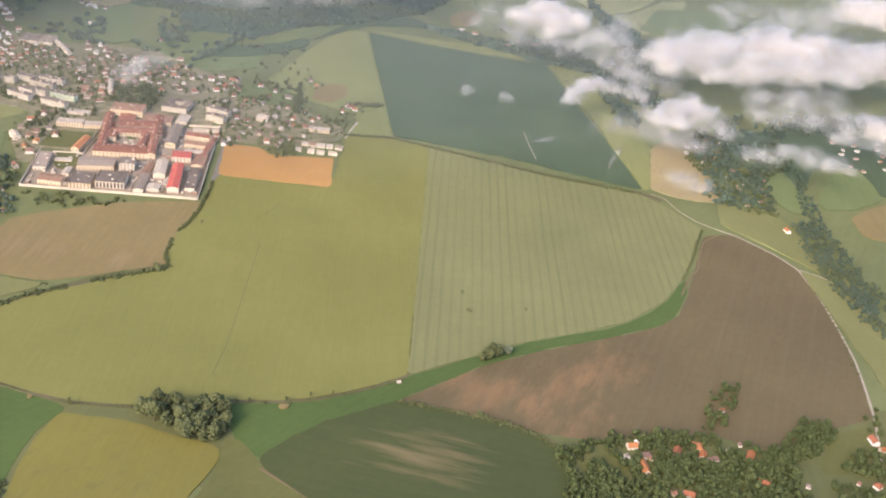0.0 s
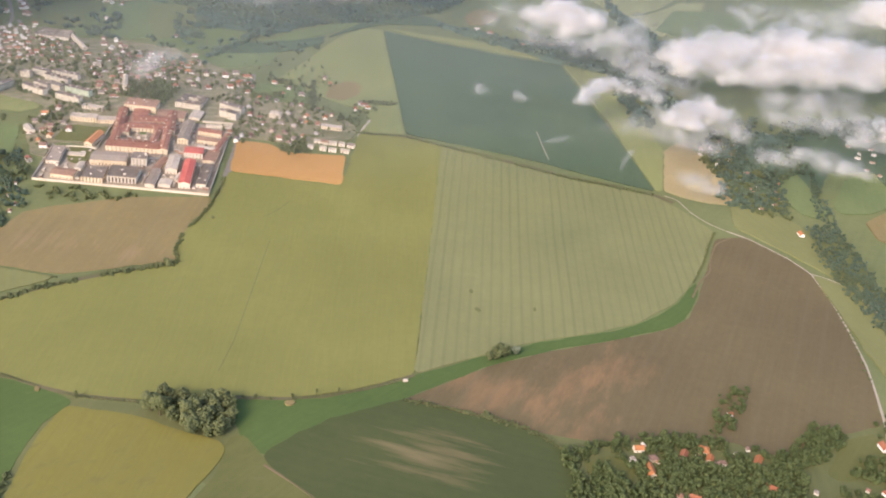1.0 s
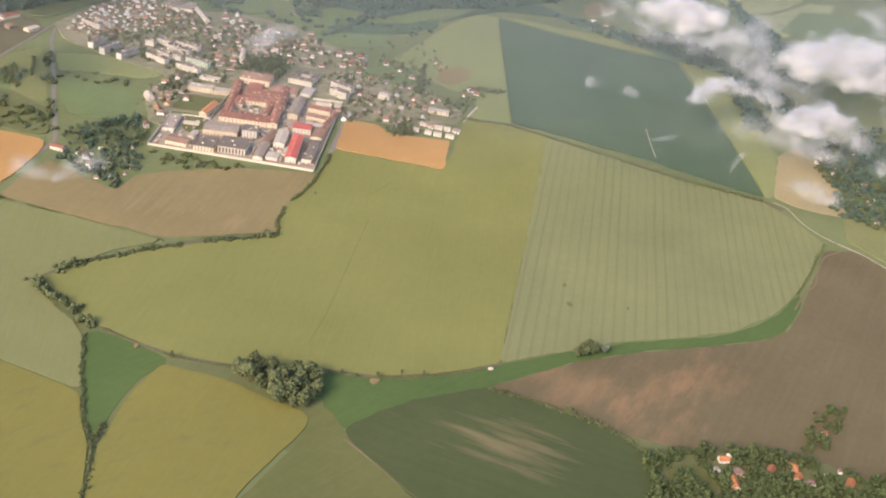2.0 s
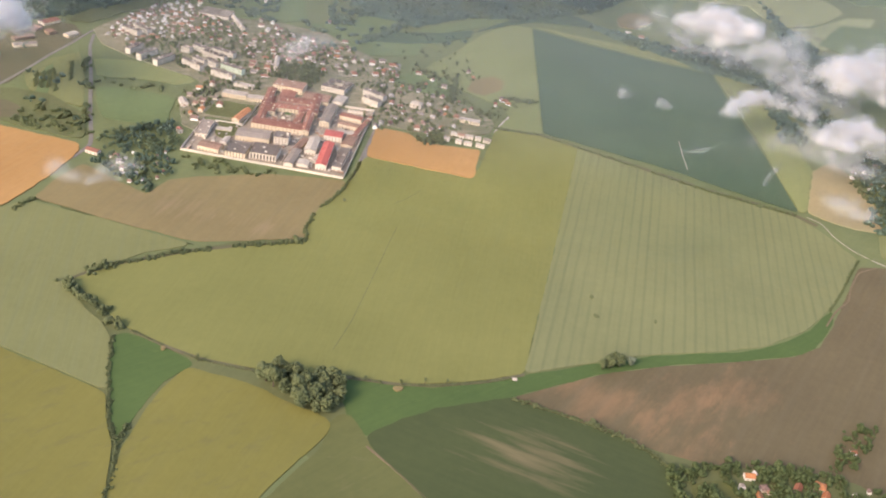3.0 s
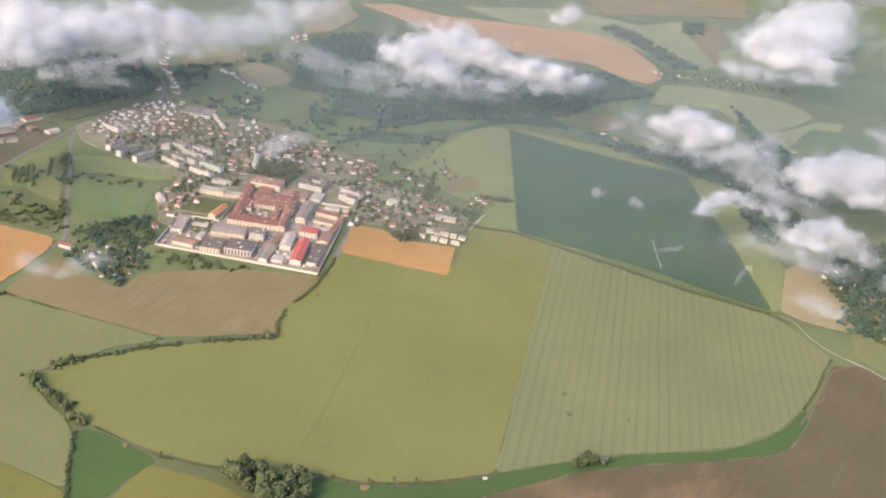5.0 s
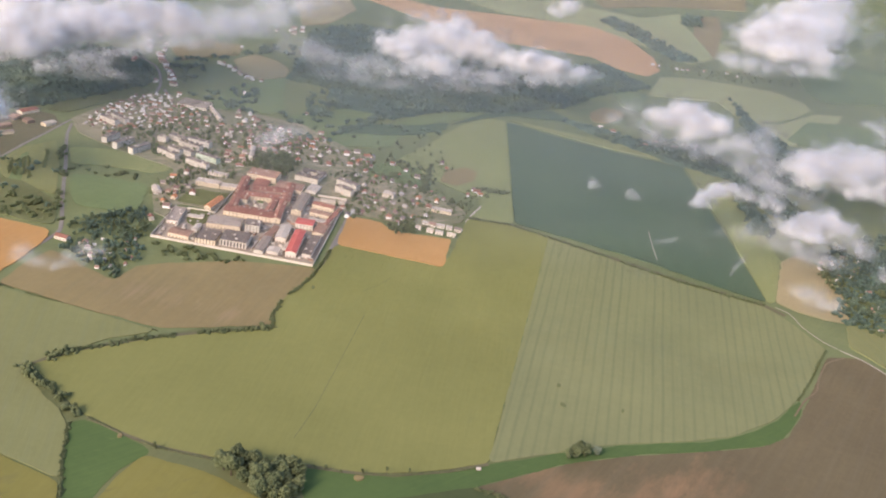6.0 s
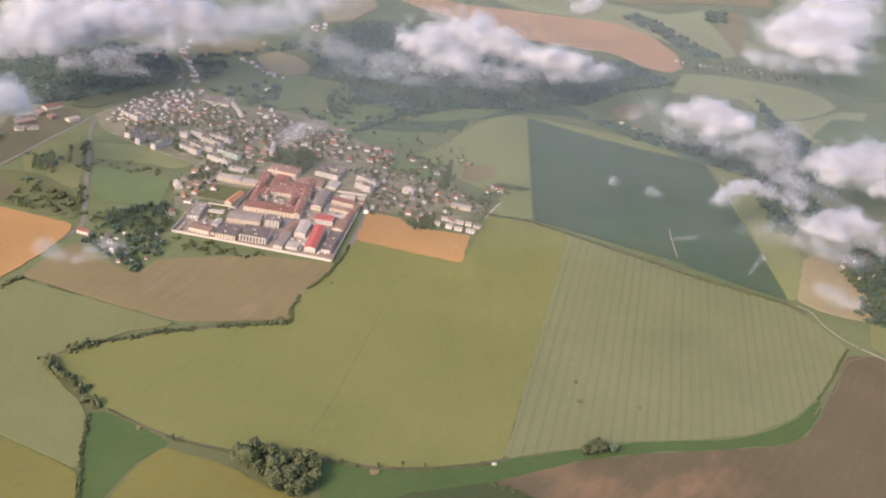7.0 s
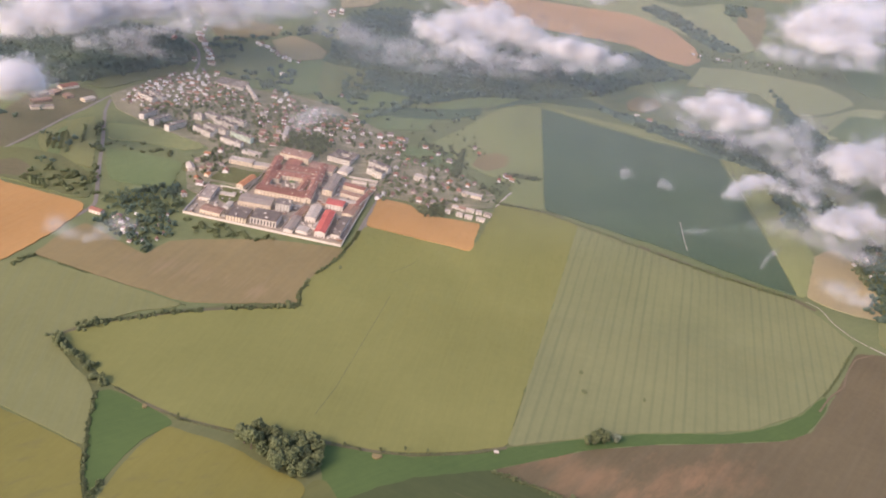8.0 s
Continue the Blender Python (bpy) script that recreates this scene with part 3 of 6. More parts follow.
field("field_valley", [(475, 1245), (526, 1240), (561, 1220), (570, 1197), (575, 1136), (593, 1075), (610, 1005), (593, 1035), (561, 1071), (528, 1112), (486, 1157), (464, 1178)], "grey_crop", "narrow meadow between track and trees", 0.2)
field("field_far_tan", [(680, 1249), (715, 1284), (771, 1322), (841, 1344), (765, 1179), (711, 1180), (678, 1193)], "stubble", "tan field across the valley", 0.3)

field("field_slope", [(-644, 1588), (-608, 1655), (-617, 1732), (-585, 1833), (-554, 1852), (-548, 1767), (-514, 1630), (-557, 1614), (-592, 1592)], "pasture", "green grassy slope behind the factory", 0.25)
field("field_slope", [(-816, 1419), (-811, 1559), (-771, 1634), (-728, 1628), (-724, 1586), (-761, 1509), (-779, 1428)], "verge", "rough grassy slope below a wood", 0.25)
field("field_far_pink", [(85, 2065), (110, 2135), (154, 2143), (164, 2094), (127, 2017), (93, 2007)], "stubble", "pinkish fallow field by a valley village", 0.3)
field("field_far_slope", [(130, 2312), (198, 2328), (218, 2334), (199, 2161), (157, 2176)], "pasture", "green slope under a far wood", 0.3)
field("field_dim", [(-357, 1607), (-315, 1689), (-237, 1737), (-186, 1795), (-183, 1749), (-225, 1683), (-280, 1640)], "deep_crop", "dull dark green field below the wood", 0.3)
field("field_dim", [(-180, 1783), (-146, 1863), (-90, 1992), (3, 2025), (68, 1970), (9, 1956), (-81, 1926), (-143, 1847)], "deep_crop", "dark green slope at the edge of the wood", 0.3)
field("field_gardens", [(-263, 1474), (-244, 1501), (-185, 1507), (-170, 1464), (-176, 1424), (-204, 1421), (-242, 1418), (-258, 1429)], "pasture", "green lawn between the gardens", 0.3)
field("field_pond_meadow", [(-742, 1063), (-718, 1091), (-687, 1078), (-673, 1050), (-690, 1039), (-719, 1032)], "bank", "dull grey-brown field beside a ripe field", 0.26)
field("field_scrub", [(-771, 1103), (-736, 1129), (-678, 1135), (-606, 1097), (-573, 1035), (-582, 1024), (-649, 1027), (-717, 1029)], "verge", "rough scrubby pasture along a road", 0.18)
field("field_valley_floor", [(536, 1456), (595, 1510), (724, 1657), (888, 1741), (1033, 1758), (857, 1379), (767, 1345), (774, 1455), (687, 1430), (630, 1319), (624, 1412), (576, 1377), (545, 1245), (495, 1251)], "deep_crop", "dull green valley floor between woods", 0.1)
# ---- roads ----
field("town_ground", [(-761, 1405), (-749, 1507), (-722, 1605), (-652, 1625), (-577, 1596), (-512, 1612), (-422, 1607), (-364, 1561), (-289, 1516), (-266, 1478), (-258, 1373), (-275, 1307), (-385, 1283), (-405, 1222), (-412, 1176), (-470, 1172), (-462, 1120), (-483, 1128), (-515, 1191), (-523, 1287), (-602, 1308), (-660, 1325), (-720, 1353)], "garden", "trodden gardens, yards and lanes of the town", -0.05)
field("town_ground", [(-284, 1465), (-253, 1433), (-167, 1423), (-113, 1392), (-80, 1358), (-81, 1314), (-132, 1269), (-183, 1265), (-227, 1265), (-252, 1260)], "garden", "gardens and yards of the field-side quarter", -0.05)
strip("road_1", [(-561, 955), (-557, 996), (-557, 1020), (-575, 1055), (-603, 1104), (-632, 1158), (-663, 1217), (-698, 1279), (-729, 1336), (-749, 1386)], 5.5, "asphalt", "narrow grey asphalt road lined with trees")
strip("road_2", [(-756, 1083), (-755, 1131), (-755, 1198), (-758, 1269), (-757, 1323), (-759, 1393), (-747, 1464), (-730, 1554), (-714, 1623)], 5, "asphalt", "grey asphalt road into the town")
strip("road_3", [(-714, 1623), (-730, 1673), (-764, 1742), (-791, 1780), (-822, 1805), (-849, 1823)], 6, "asphalt", "pale road winding through a far village")
strip("road_4", [(-226, 1067), (-232, 1154), (-244, 1333), (-261, 1461), (-273, 1531)], 9, "asphalt", "straight asphalt road beside the compound wall")
strip("road_5", [(-432, 1233), (-422, 1308), (-440, 1405), (-454, 1526)], 8, "asphalt", "town street between houses")
strip("street", [(-715, 1403), (-701, 1474), (-687, 1574), (-677, 1624)], 5, "asphalt", "narrow street between family houses", 0.3)
strip("street", [(-686, 1377), (-664, 1440), (-640, 1520), (-636, 1557)], 5, "asphalt", "narrow street between family houses", 0.3)
strip("street", [(-711, 1649), (-672, 1594), (-624, 1531), (-583, 1487), (-543, 1464), (-501, 1460)], 6, "asphalt", "town street past the flats", 0.3)
strip("street", [(-247, 1344), (-199, 1355), (-146, 1361), (-86, 1351)], 5, "asphalt", "street through the houses beside a field", 0.3)
strip("street", [(-261, 1461), (-307, 1477), (-360, 1457), (-404, 1413), (-422, 1308)], 6, "asphalt", "street behind the compound", 0.3)
strip("track", [(-76, 1434), (-61, 1403), (-70, 1361), (-75, 1322)], 4, "gravel", "dirt lane to a farm", 0.6, "track")
strip("track", [(450, 1163), (477, 1147), (519, 1103), (539, 1068), (543, 997), (541, 935), (536, 867), (527, 815), (516, 762), (495, 696)], 2.8, "gravel", "pale gravel farm track along the ploughed field", 0.35, "track")
strip("track", [(379, 1253), (397, 1244), (409, 1206), (429, 1177), (447, 1164)], 1.3, "gravel", "pale gravel farm track past the crops", 0.7, "track")
strip("track", [(539, 1068), (561, 1059), (575, 1047), (599, 981), (612, 926)], 2.4, "gravel", "pale gravel branch track", 0.35, "track")
strip("track", [(-82, 604), (-52, 585), (-24, 564), (9, 541)], 2.6, "dirt", "reddish dirt farm track between fields", 0.7, "track")

strip("track", [(451, 1143), (424, 1118), (406, 1071), (399, 1040), (378, 1008), (361, 969)], 2.4, "dirt", "reddish dirt track along the ploughed field", 0.75, "track")

# ---- trees ----
def blob(verts, faces, centre, radius, r, squash=0.8):
    """One irregular leaf clump of twenty faces."""
    g = (1 + 5 ** 0.5) / 2
    base = [(-1, g, 0), (1, g, 0), (-1, -g, 0), (1, -g, 0), (0, -1, g), (0, 1, g), (0, -1, -g), (0, 1, -g), (g, 0, -1), (g, 0, 1), (-g, 0, -1), (-g, 0, 1)]
    tris = ((0, 11, 5), (0, 5, 1), (0, 1, 7), (0, 7, 10), (0, 10, 11), (1, 5, 9), (5, 11, 4), (11, 10, 2), (10, 7, 6), (7, 1, 8), (3, 9, 4), (3, 4, 2), (3, 2, 6), (3, 6, 8), (3, 8, 9), (4, 9, 5), (2, 4, 11), (6, 2, 10), (8, 6, 7), (9, 8, 1))
    n = len(verts)
    turn = r.uniform(0, 6.28)
    c, s = math.cos(turn), math.sin(turn)
    for x, y, z in base:
        k = radius / 1.9 * r.uniform(0.65, 1.3)
        verts.append((centre[0] + (x * c - y * s) * k, centre[1] + (x * s + y * c) * k, centre[2] + z * k * squash))
    faces.extend((a + n, b + n, d + n) for a, b, d in tris)


def mesh_from(name, verts, faces, material):
    me = bpy.data.meshes.new(name)
    me.from_pydata(verts, [], faces)
    me.materials.append(material)
    me.shade_smooth()
    return me


def crown_mesh(name, height, width, r, clumps, material, low=0.18):
    """A crown of many clumps gathered round several limbs, with gaps and an uneven outline."""
    verts, faces = [], []
    limbs = [(r.uniform(0, 6.28), r.uniform(0.15, 0.62) * width / 2, r.uniform(low + 0.2, 0.88) * height, r.uniform(0.16, 0.30) * width) for _ in range(8)]
    for i in range(clumps):
        a, d, h, s = limbs[i % len(limbs)]
        u = Vector((r.gauss(0, 1), r.gauss(0, 1), r.gauss(0, 0.8))).normalized() * s * r.uniform(0.6, 1.15)
        z = max(low * height, h + u.z)
        blob(verts, faces, (math.cos(a) * d + u.x, math.sin(a) * d + u.y, z), width * r.uniform(0.07, 0.16), r)
    return mesh_from(name, verts, faces, material)


def trunk_mesh(name, height, width, r):
    """A tapered trunk that forks into limbs."""
    bm = bmesh.new()

    def limb(a, b, ra, rb):
        d = (b - a).normalized()
        s = d.orthogonal().normalized()
        q = d.cross(s)
        rings = []
        for p, rad in ((a, ra), (a.lerp(b, 0.5) + s * rad_jit(r, ra), (ra + rb) / 2), (b, rb)):
            rings.append([bm.verts.new(p + (s * math.cos(k * 1.0472) + q * math.sin(k * 1.0472)) * rad) for k in range(6)])
        for m, n in zip(rings, rings[1:]):
            for k in range(6):
                bm.faces.new((m[k], m[(k + 1) % 6], n[(k + 1) % 6], n[k]))

    limb(Vector((0, 0, -0.5)), Vector((0, 0, height * 0.5)), width * 0.045, width * 0.025)
    for k in range(5):
        a = k * 1.26 + r.uniform(-0.3, 0.3)
        limb(Vector((0, 0, height * r.uniform(0.25, 0.48))), Vector((math.cos(a) * width * 0.3, math.sin(a) * width * 0.3, height * r.uniform(0.55, 0.8))), width * 0.02, width * 0.006)
    return mesh_of(name, bm, MAT["bark"])


def rad_jit(r, k):
    return r.uniform(-0.5, 0.5) * k


def make_tree(name, height, width, seed, clumps, material="leaf", label="", category="tree", low=0.18):
    r = random.Random(seed)
    e = thing(name, label, category, "hedgerow and garden trees", (0, -900, 0))
    part_mesh("trunk", trunk_mesh("trunk", height, width, r), e)
    part_mesh("crown", crown_mesh("crown", height, width, r, clumps, MAT[material], low), e)
    return e


OAKS = [make_tree("tree", 11 + k, 9.5 + k * 0.8, 20 + k, 230, label="broad dark green deciduous tree with a dense crown") for k in range(4)]
SLIM = [make_tree("tree", 9 + k, 4.2 + k * 0.5, 40 + k, 90, label="slim upright green tree in a hedgerow", low=0.12) for k in range(2)]
GROVE = [make_tree("tree", 10 + k, 8.5 + k, 60 + k, 230, "leaf_grove", "leafy green garden tree among village houses") for k in range(3)]
PALE = make_tree("tree", 9, 10, 77, 140, "leaf_pale", "rounded silvery-green willow tree")
USED = set()


def plant(kind, x, y, scale=1.0, r=rnd):
    """Stand a tree, one of a kind, at a place; the first of each kind is the model itself."""
    model = r.choice(kind)
    k = scale * r.uniform(0.8, 1.2)
    m = Matrix.Translation((x, y, 0)) @ Matrix.Rotation(r.uniform(0, 6.28), 4, "Z")
    if model.name not in USED:
        USED.add(model.name)
        model.matrix_basis = m
        return model
    ob = copy_thing(model, m)
    ob.scale = (k, k, k * r.uniform(0.85, 1.15))
    USED.add(ob.name)
    return ob


# the copse in the hedge
for x, y in scatter([(-197, 657), (-187, 672), (-130, 682), (-120, 659), (-118, 631), (-145, 629), (-170, 640)], 7.5, random.Random(3)):
    plant(OAKS, x, y, 1.35)
def hedge(line, width, low, high, label, seed, gap=1.0):
    """A grown-out hedge: uneven leaf clumps of all sizes along a line, here and there a hole."""
    r = random.Random(seed)
    verts, faces = [], []
    for x, y in along(line, width * 0.42 * gap, r, width * 0.22):
        hole = noise.noise(Vector((x * 0.03, y * 0.03, seed)))
        if hole < -0.32:
            continue
        h = r.uniform(low, high) * (0.75 + 0.6 * max(hole, 0))
        w = width * r.uniform(0.28, 0.6)
        for k in range(7):
            u = r.uniform(0.15, 0.95)
            blob(verts, faces, (x + r.gauss(0, w * 0.5), y + r.gauss(0, w * 0.5), h * u), w * r.uniform(0.25, 0.55) * (1.2 - 0.4 * u), r, 1.1)
    return tagged(new("hedge", mesh_from("hedge", verts, faces, MAT["leaf"])), label, "hedge", "field hedges")


for k, (line, width, low, high, label) in enumerate((
    ([(-418, 757), (-409, 768), (-399, 779)], 12, 6, 9, "tall dark thicket in a field hedge"),
    ([(-401, 775), (-377, 802), (-341, 833), (-290, 869), (-234, 905)], 7.5, 2, 4.5, "low green hedge along a crop field"),
    ([(-381, 796), (-375, 805)], 7, 4, 6, "small thicket in a field hedge"),
    ([(-253, 893), (-234, 907), (-240, 923)], 10, 4, 7, "hedge corner grown tall"),
    ([(-427, 731), (-402, 714), (-379, 700), (-362, 689), (-340, 679)], 15, 6, 11, "broad dark tree hedge between fields"),
    ([(-344, 668), (-328, 630), (-314, 602), (-293, 563), (-272, 534), (-263, 511), (-256, 488), (-239, 441)], 4, 1.5, 3.5, "thin hedge beside a yellow crop field"),
    ([(-273, 540), (-275, 555), (-275, 568), (-274, 579)], 6, 2, 5, "bushy hedge at a meadow corner"),
    ([(-333, 681), (-293, 670), (-257, 663), (-206, 665)], 2.6, 0.8, 2, "narrow line of weeds and low bushes at a field edge"),
    ([(-126, 688), (-79, 693), (-43, 704), (2, 727), (27, 743)], 2.8, 0.8, 2.2, "narrow line of weeds and low bushes at a field edge"),
    ([(-233, 906), (-243, 929), (-245, 968), (-231, 1043), (-230, 1096), (-232, 1132)], 5, 2, 4, "dark hedge below the compound"),
    ([(29, 712), (75, 705), (112, 699), (144, 690), (164, 679), (184, 661)], 5, 2, 5, "bushy hedge along the ploughed field"),
    ([(104, 703), (113, 701)], 7, 4, 7, "tree group in a hedge"),
    ([(-76, 1338), (-9, 1347), (51, 1330), (147, 1300), (244, 1271), (361, 1250)], 6.5, 1.5, 4.5, "broken brown-green hedge between two fields"),
    ([(371, 1007), (395, 1062), (417, 1120), (430, 1152)], 3.2, 1, 3, "thin broken hedge at the end of the striped field"),
    ([(-543, 878), (-546, 847), (-556, 800)], 8, 3, 6, "dark hedge between ripe and pale fields"),
    ([(-541, 867), (-451, 857), (-344, 847)], 2, 0.6, 1.4, "pale weedy edge between two fields"),
    ([(540, 1064), (543, 978), (539, 911), (524, 805)], 4, 1, 2.5, "scattered bushes along a gravel track"),
    ([(552, 1056), (574, 1044), (597, 975)], 4, 1.5, 3, "scattered bushes along a branch track"),
    ([(-30, 1475), (-53, 1469), (-76, 1461)], 12, 6, 9, "dense tree belt behind a farm"),
    ([(-170, 1519), (-163, 1464), (-158, 1398)], 9, 5, 8, "tall hedge between gardens"),
)):
    hedge(line, width, low, high, label, 200 + k, 4.5 if k in (16, 17) else 1.0)
# single trees in the hedges
for line, gap, side, what, size in (
    ([(-257, 663), (-257, 664)], 5, 0, SLIM, 0.9),
    ([(-417, 726), (-343, 680)], 16, 3, OAKS, 0.6),
    ([(-199, 1500), (-218, 1519), (-244, 1502)], 8, 6, OAKS, 0.6),
    ([(-172, 1238), (-140, 1247)], 6, 6, OAKS, 0.6),
):
    for x, y in along(line, gap, random.Random(int(gap * 100 + len(line) * 7 + line[0][0])), side):
        plant(what, x, y, size)
for x, y in [(-257, 660), (-129, 683), (-106, 687), (-91, 687), (-73, 695), (-52, 704), (-116, 685), (-32, 710)]:
    plant(SLIM, x, y, 0.75)
for x, y in [(116, 799), (124, 807), (120, 796), (112, 791), (129, 801)]:
    plant(OAKS, x, y, 1.0)
for x, y in [(139, 808)]:
    plant([PALE], x, y, 1.25)
VILLAGE = [(248, 679), (241, 666), (260, 668), (254, 650), (290, 677), (311, 687), (314, 675), (343, 689), (361, 681), (351, 748), (326, 673), (288, 621), (276, 622), (365, 644), (498, 723), (475, 657), (406, 648), (503, 711), (458, 659)]
CLEAR = VILLAGE + [(206, 655), (217, 659), (224, 654), (215, 667), (232, 644), (233, 634), (225, 648), (194, 642), (338, 711), (342, 704), (349, 689), (321, 684), (466, 722), (462, 697), (447, 703), (427, 676), (441, 671), (410, 659), (476, 732)]


def away(sites, gap=9.5):
    """Those sites that keep clear of the village houses and lawns."""
    return [p for p in sites if all((p[0] - q[0]) ** 2 + (p[1] - q[1]) ** 2 > gap * gap for q in CLEAR)]


# woods round the lower village
for poly, gap, size in (
    ([(176, 669), (232, 693), (305, 710), (344, 712), (364, 695), (394, 696), (433, 748), (465, 740), (446, 704), (398, 674), (396, 636), (406, 605), (166, 552), (177, 625)], 9.5, 0.75),
    ([(343, 754), (365, 795), (382, 793), (370, 759), (337, 707), (324, 709)], 9, 0.6),
    ([(437, 665), (496, 720), (535, 719), (482, 596), (409, 586)], 10, 0.75),
    ([(496, 763), (522, 776), (515, 724), (487, 711)], 9, 0.7),
):
    for x, y in away(scatter(poly, gap, random.Random(int(gap * 10)))):
        plant(GROVE, x, y, size)


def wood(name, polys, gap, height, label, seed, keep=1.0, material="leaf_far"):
    """A far wood in one mesh: where it is dense a closed, lumpy canopy that falls to the ground at its rim, with single crowns on and beside it."""
    r = random.Random(seed)
    verts, faces = [], []
    for poly in polys:
        if keep > 0.7:
            cell = gap * 0.5
            xs, ys = [p[0] for p in poly], [p[1] for p in poly]
            rows, cols = int((max(ys) - min(ys)) / cell) + 2, int((max(xs) - min(xs)) / cell) + 2
            index = {}
            for i in range(rows):
                for j in range(cols):
                    x, y = min(xs) + j * cell + r.uniform(-0.4, 0.4) * cell, min(ys) + i * cell + r.uniform(-0.4, 0.4) * cell
                    wob = 2.2 * gap * noise.noise(Vector((x * 0.02, y * 0.02, seed)))
                    if inside((x + wob, y + wob), poly):
                        lump = noise.cell(Vector((x / gap * 0.9, y / gap * 0.9, seed))) * 0.18 + noise.noise(Vector((x / gap * 1.1, y / gap * 1.1, seed + 5))) * 0.28 + 0.22 * noise.noise(Vector((x * 0.012, y * 0.012, seed)))
                        index[i, j] = len(verts)
                        verts.append((x, y, height * (0.82 + lump)))
            rim = [k for k in index if any((k[0] + a, k[1] + b) not in index for a in (-1, 0, 1) for b in (-1, 0, 1))]
            for k in rim:
                x, y, z = verts[index[k]]
                verts[index[k]] = (x, y, -0.3)
            for i, j in index:
                q = [(i, j), (i, j + 1), (i + 1, j + 1), (i + 1, j)]
                if all(k in index for k in q):
                    faces.append(tuple(index[k] for k in q))
        for x, y in scatter(poly, gap, r):
            if r.random() > (keep * 0.6 if keep > 0.7 else keep):
                continue
            h = height * r.uniform(0.6, 1.2)
            w = gap * r.uniform(0.45, 0.9)
            if keep > 0.7:
                blob(verts, faces, (x, y, height * r.uniform(0.75, 1.05)), gap * r.uniform(0.35, 0.7), r, 0.9)
            for k in range(8):
                u = r.uniform(0.25, 0.95)
                blob(verts, faces, (x + r.gauss(0, w * 0.45), y + r.gauss(0, w * 0.45), h * u), w * r.uniform(0.32, 0.62) * (1.2 - 0.5 * u), r, 1.0)
    return tagged(new(name, mesh_from(name, verts, faces, MAT[material])), label, "wood", kind="stuff")


wood("wood", [[(-561, 1043), (-536, 1093), (-498, 1132), (-463, 1077), (-464, 1042), (-535, 1016)]], 5.0, 9, "dark leafy wood beside allotment gardens", 11, 0.69, "leaf_far")
wood("wood", [[(-533, 1011), (-462, 1055), (-437, 999), (-441, 931), (-484, 955), (-532, 981)]], 7, 5.5, "scattered trees among allotment gardens", 26, 0.5)
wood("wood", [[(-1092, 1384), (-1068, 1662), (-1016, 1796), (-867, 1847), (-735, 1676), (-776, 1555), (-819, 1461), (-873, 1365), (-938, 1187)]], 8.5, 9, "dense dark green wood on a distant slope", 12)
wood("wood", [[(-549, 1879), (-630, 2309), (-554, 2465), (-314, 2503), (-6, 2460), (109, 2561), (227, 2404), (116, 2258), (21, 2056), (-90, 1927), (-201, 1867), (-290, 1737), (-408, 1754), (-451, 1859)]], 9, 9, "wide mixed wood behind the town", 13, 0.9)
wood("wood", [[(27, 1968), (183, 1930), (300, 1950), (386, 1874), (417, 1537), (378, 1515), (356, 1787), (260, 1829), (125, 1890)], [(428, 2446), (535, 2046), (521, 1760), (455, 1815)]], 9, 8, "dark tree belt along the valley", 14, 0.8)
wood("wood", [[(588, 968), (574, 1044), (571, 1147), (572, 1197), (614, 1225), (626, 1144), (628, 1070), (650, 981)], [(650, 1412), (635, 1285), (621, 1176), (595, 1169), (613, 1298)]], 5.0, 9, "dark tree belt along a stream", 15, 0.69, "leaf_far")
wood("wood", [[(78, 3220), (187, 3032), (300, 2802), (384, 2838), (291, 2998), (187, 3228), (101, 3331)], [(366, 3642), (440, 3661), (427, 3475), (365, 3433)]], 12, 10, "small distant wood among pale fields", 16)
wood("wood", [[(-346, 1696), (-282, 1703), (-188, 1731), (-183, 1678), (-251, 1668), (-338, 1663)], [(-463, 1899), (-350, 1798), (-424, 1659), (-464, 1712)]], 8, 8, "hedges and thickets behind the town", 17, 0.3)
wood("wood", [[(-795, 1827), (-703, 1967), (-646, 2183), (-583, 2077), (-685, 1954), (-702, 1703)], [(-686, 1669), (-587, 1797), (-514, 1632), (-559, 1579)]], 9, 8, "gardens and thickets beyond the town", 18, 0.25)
wood("wood", [[(-749, 1175), (-728, 1288), (-705, 1289), (-580, 1066), (-659, 1063)], [(-838, 1227), (-809, 1359), (-774, 1302), (-761, 1194)]], 7, 6, "hedges and scrub beside a road", 19, 0.07)
wood("wood", [[(510, 1538), (616, 1646), (624, 1422), (518, 1228), (464, 1252)], [(195, 2023), (313, 1970), (241, 1922)]], 8.5, 7, "village trees among scattered houses", 21, 0.6)
wood("wood", [[(-488, 1652), (-351, 1713), (-309, 1557), (-377, 1511), (-439, 1572)]], 9, 7, "trees behind the town gardens", 22, 0.14)
wood("wood", [[(480, 1525), (541, 1495), (569, 1326), (557, 1228), (503, 1214), (484, 1302), (472, 1404)]], 7.5, 7, "trees of a village by a stream", 23, 0.35, "leaf")

wood("wood", [[(366, 1812), (417, 1886), (476, 1706), (517, 1604), (489, 1568), (422, 1642)], [(548, 1560), (653, 1542), (640, 1409), (586, 1382), (549, 1449)], [(727, 1646), (890, 1714), (926, 1615), (771, 1593)]], 9, 8, "dark wood in the valley under the clouds", 24, 0.85)
wood("wood", [[(567, 1350), (594, 1374), (563, 1244), (548, 1226)], [(563, 1145), (599, 996), (606, 880), (581, 949), (563, 1055)]], 5.0, 8, "row of trees along a valley meadow", 25, 0.69, "leaf_far")

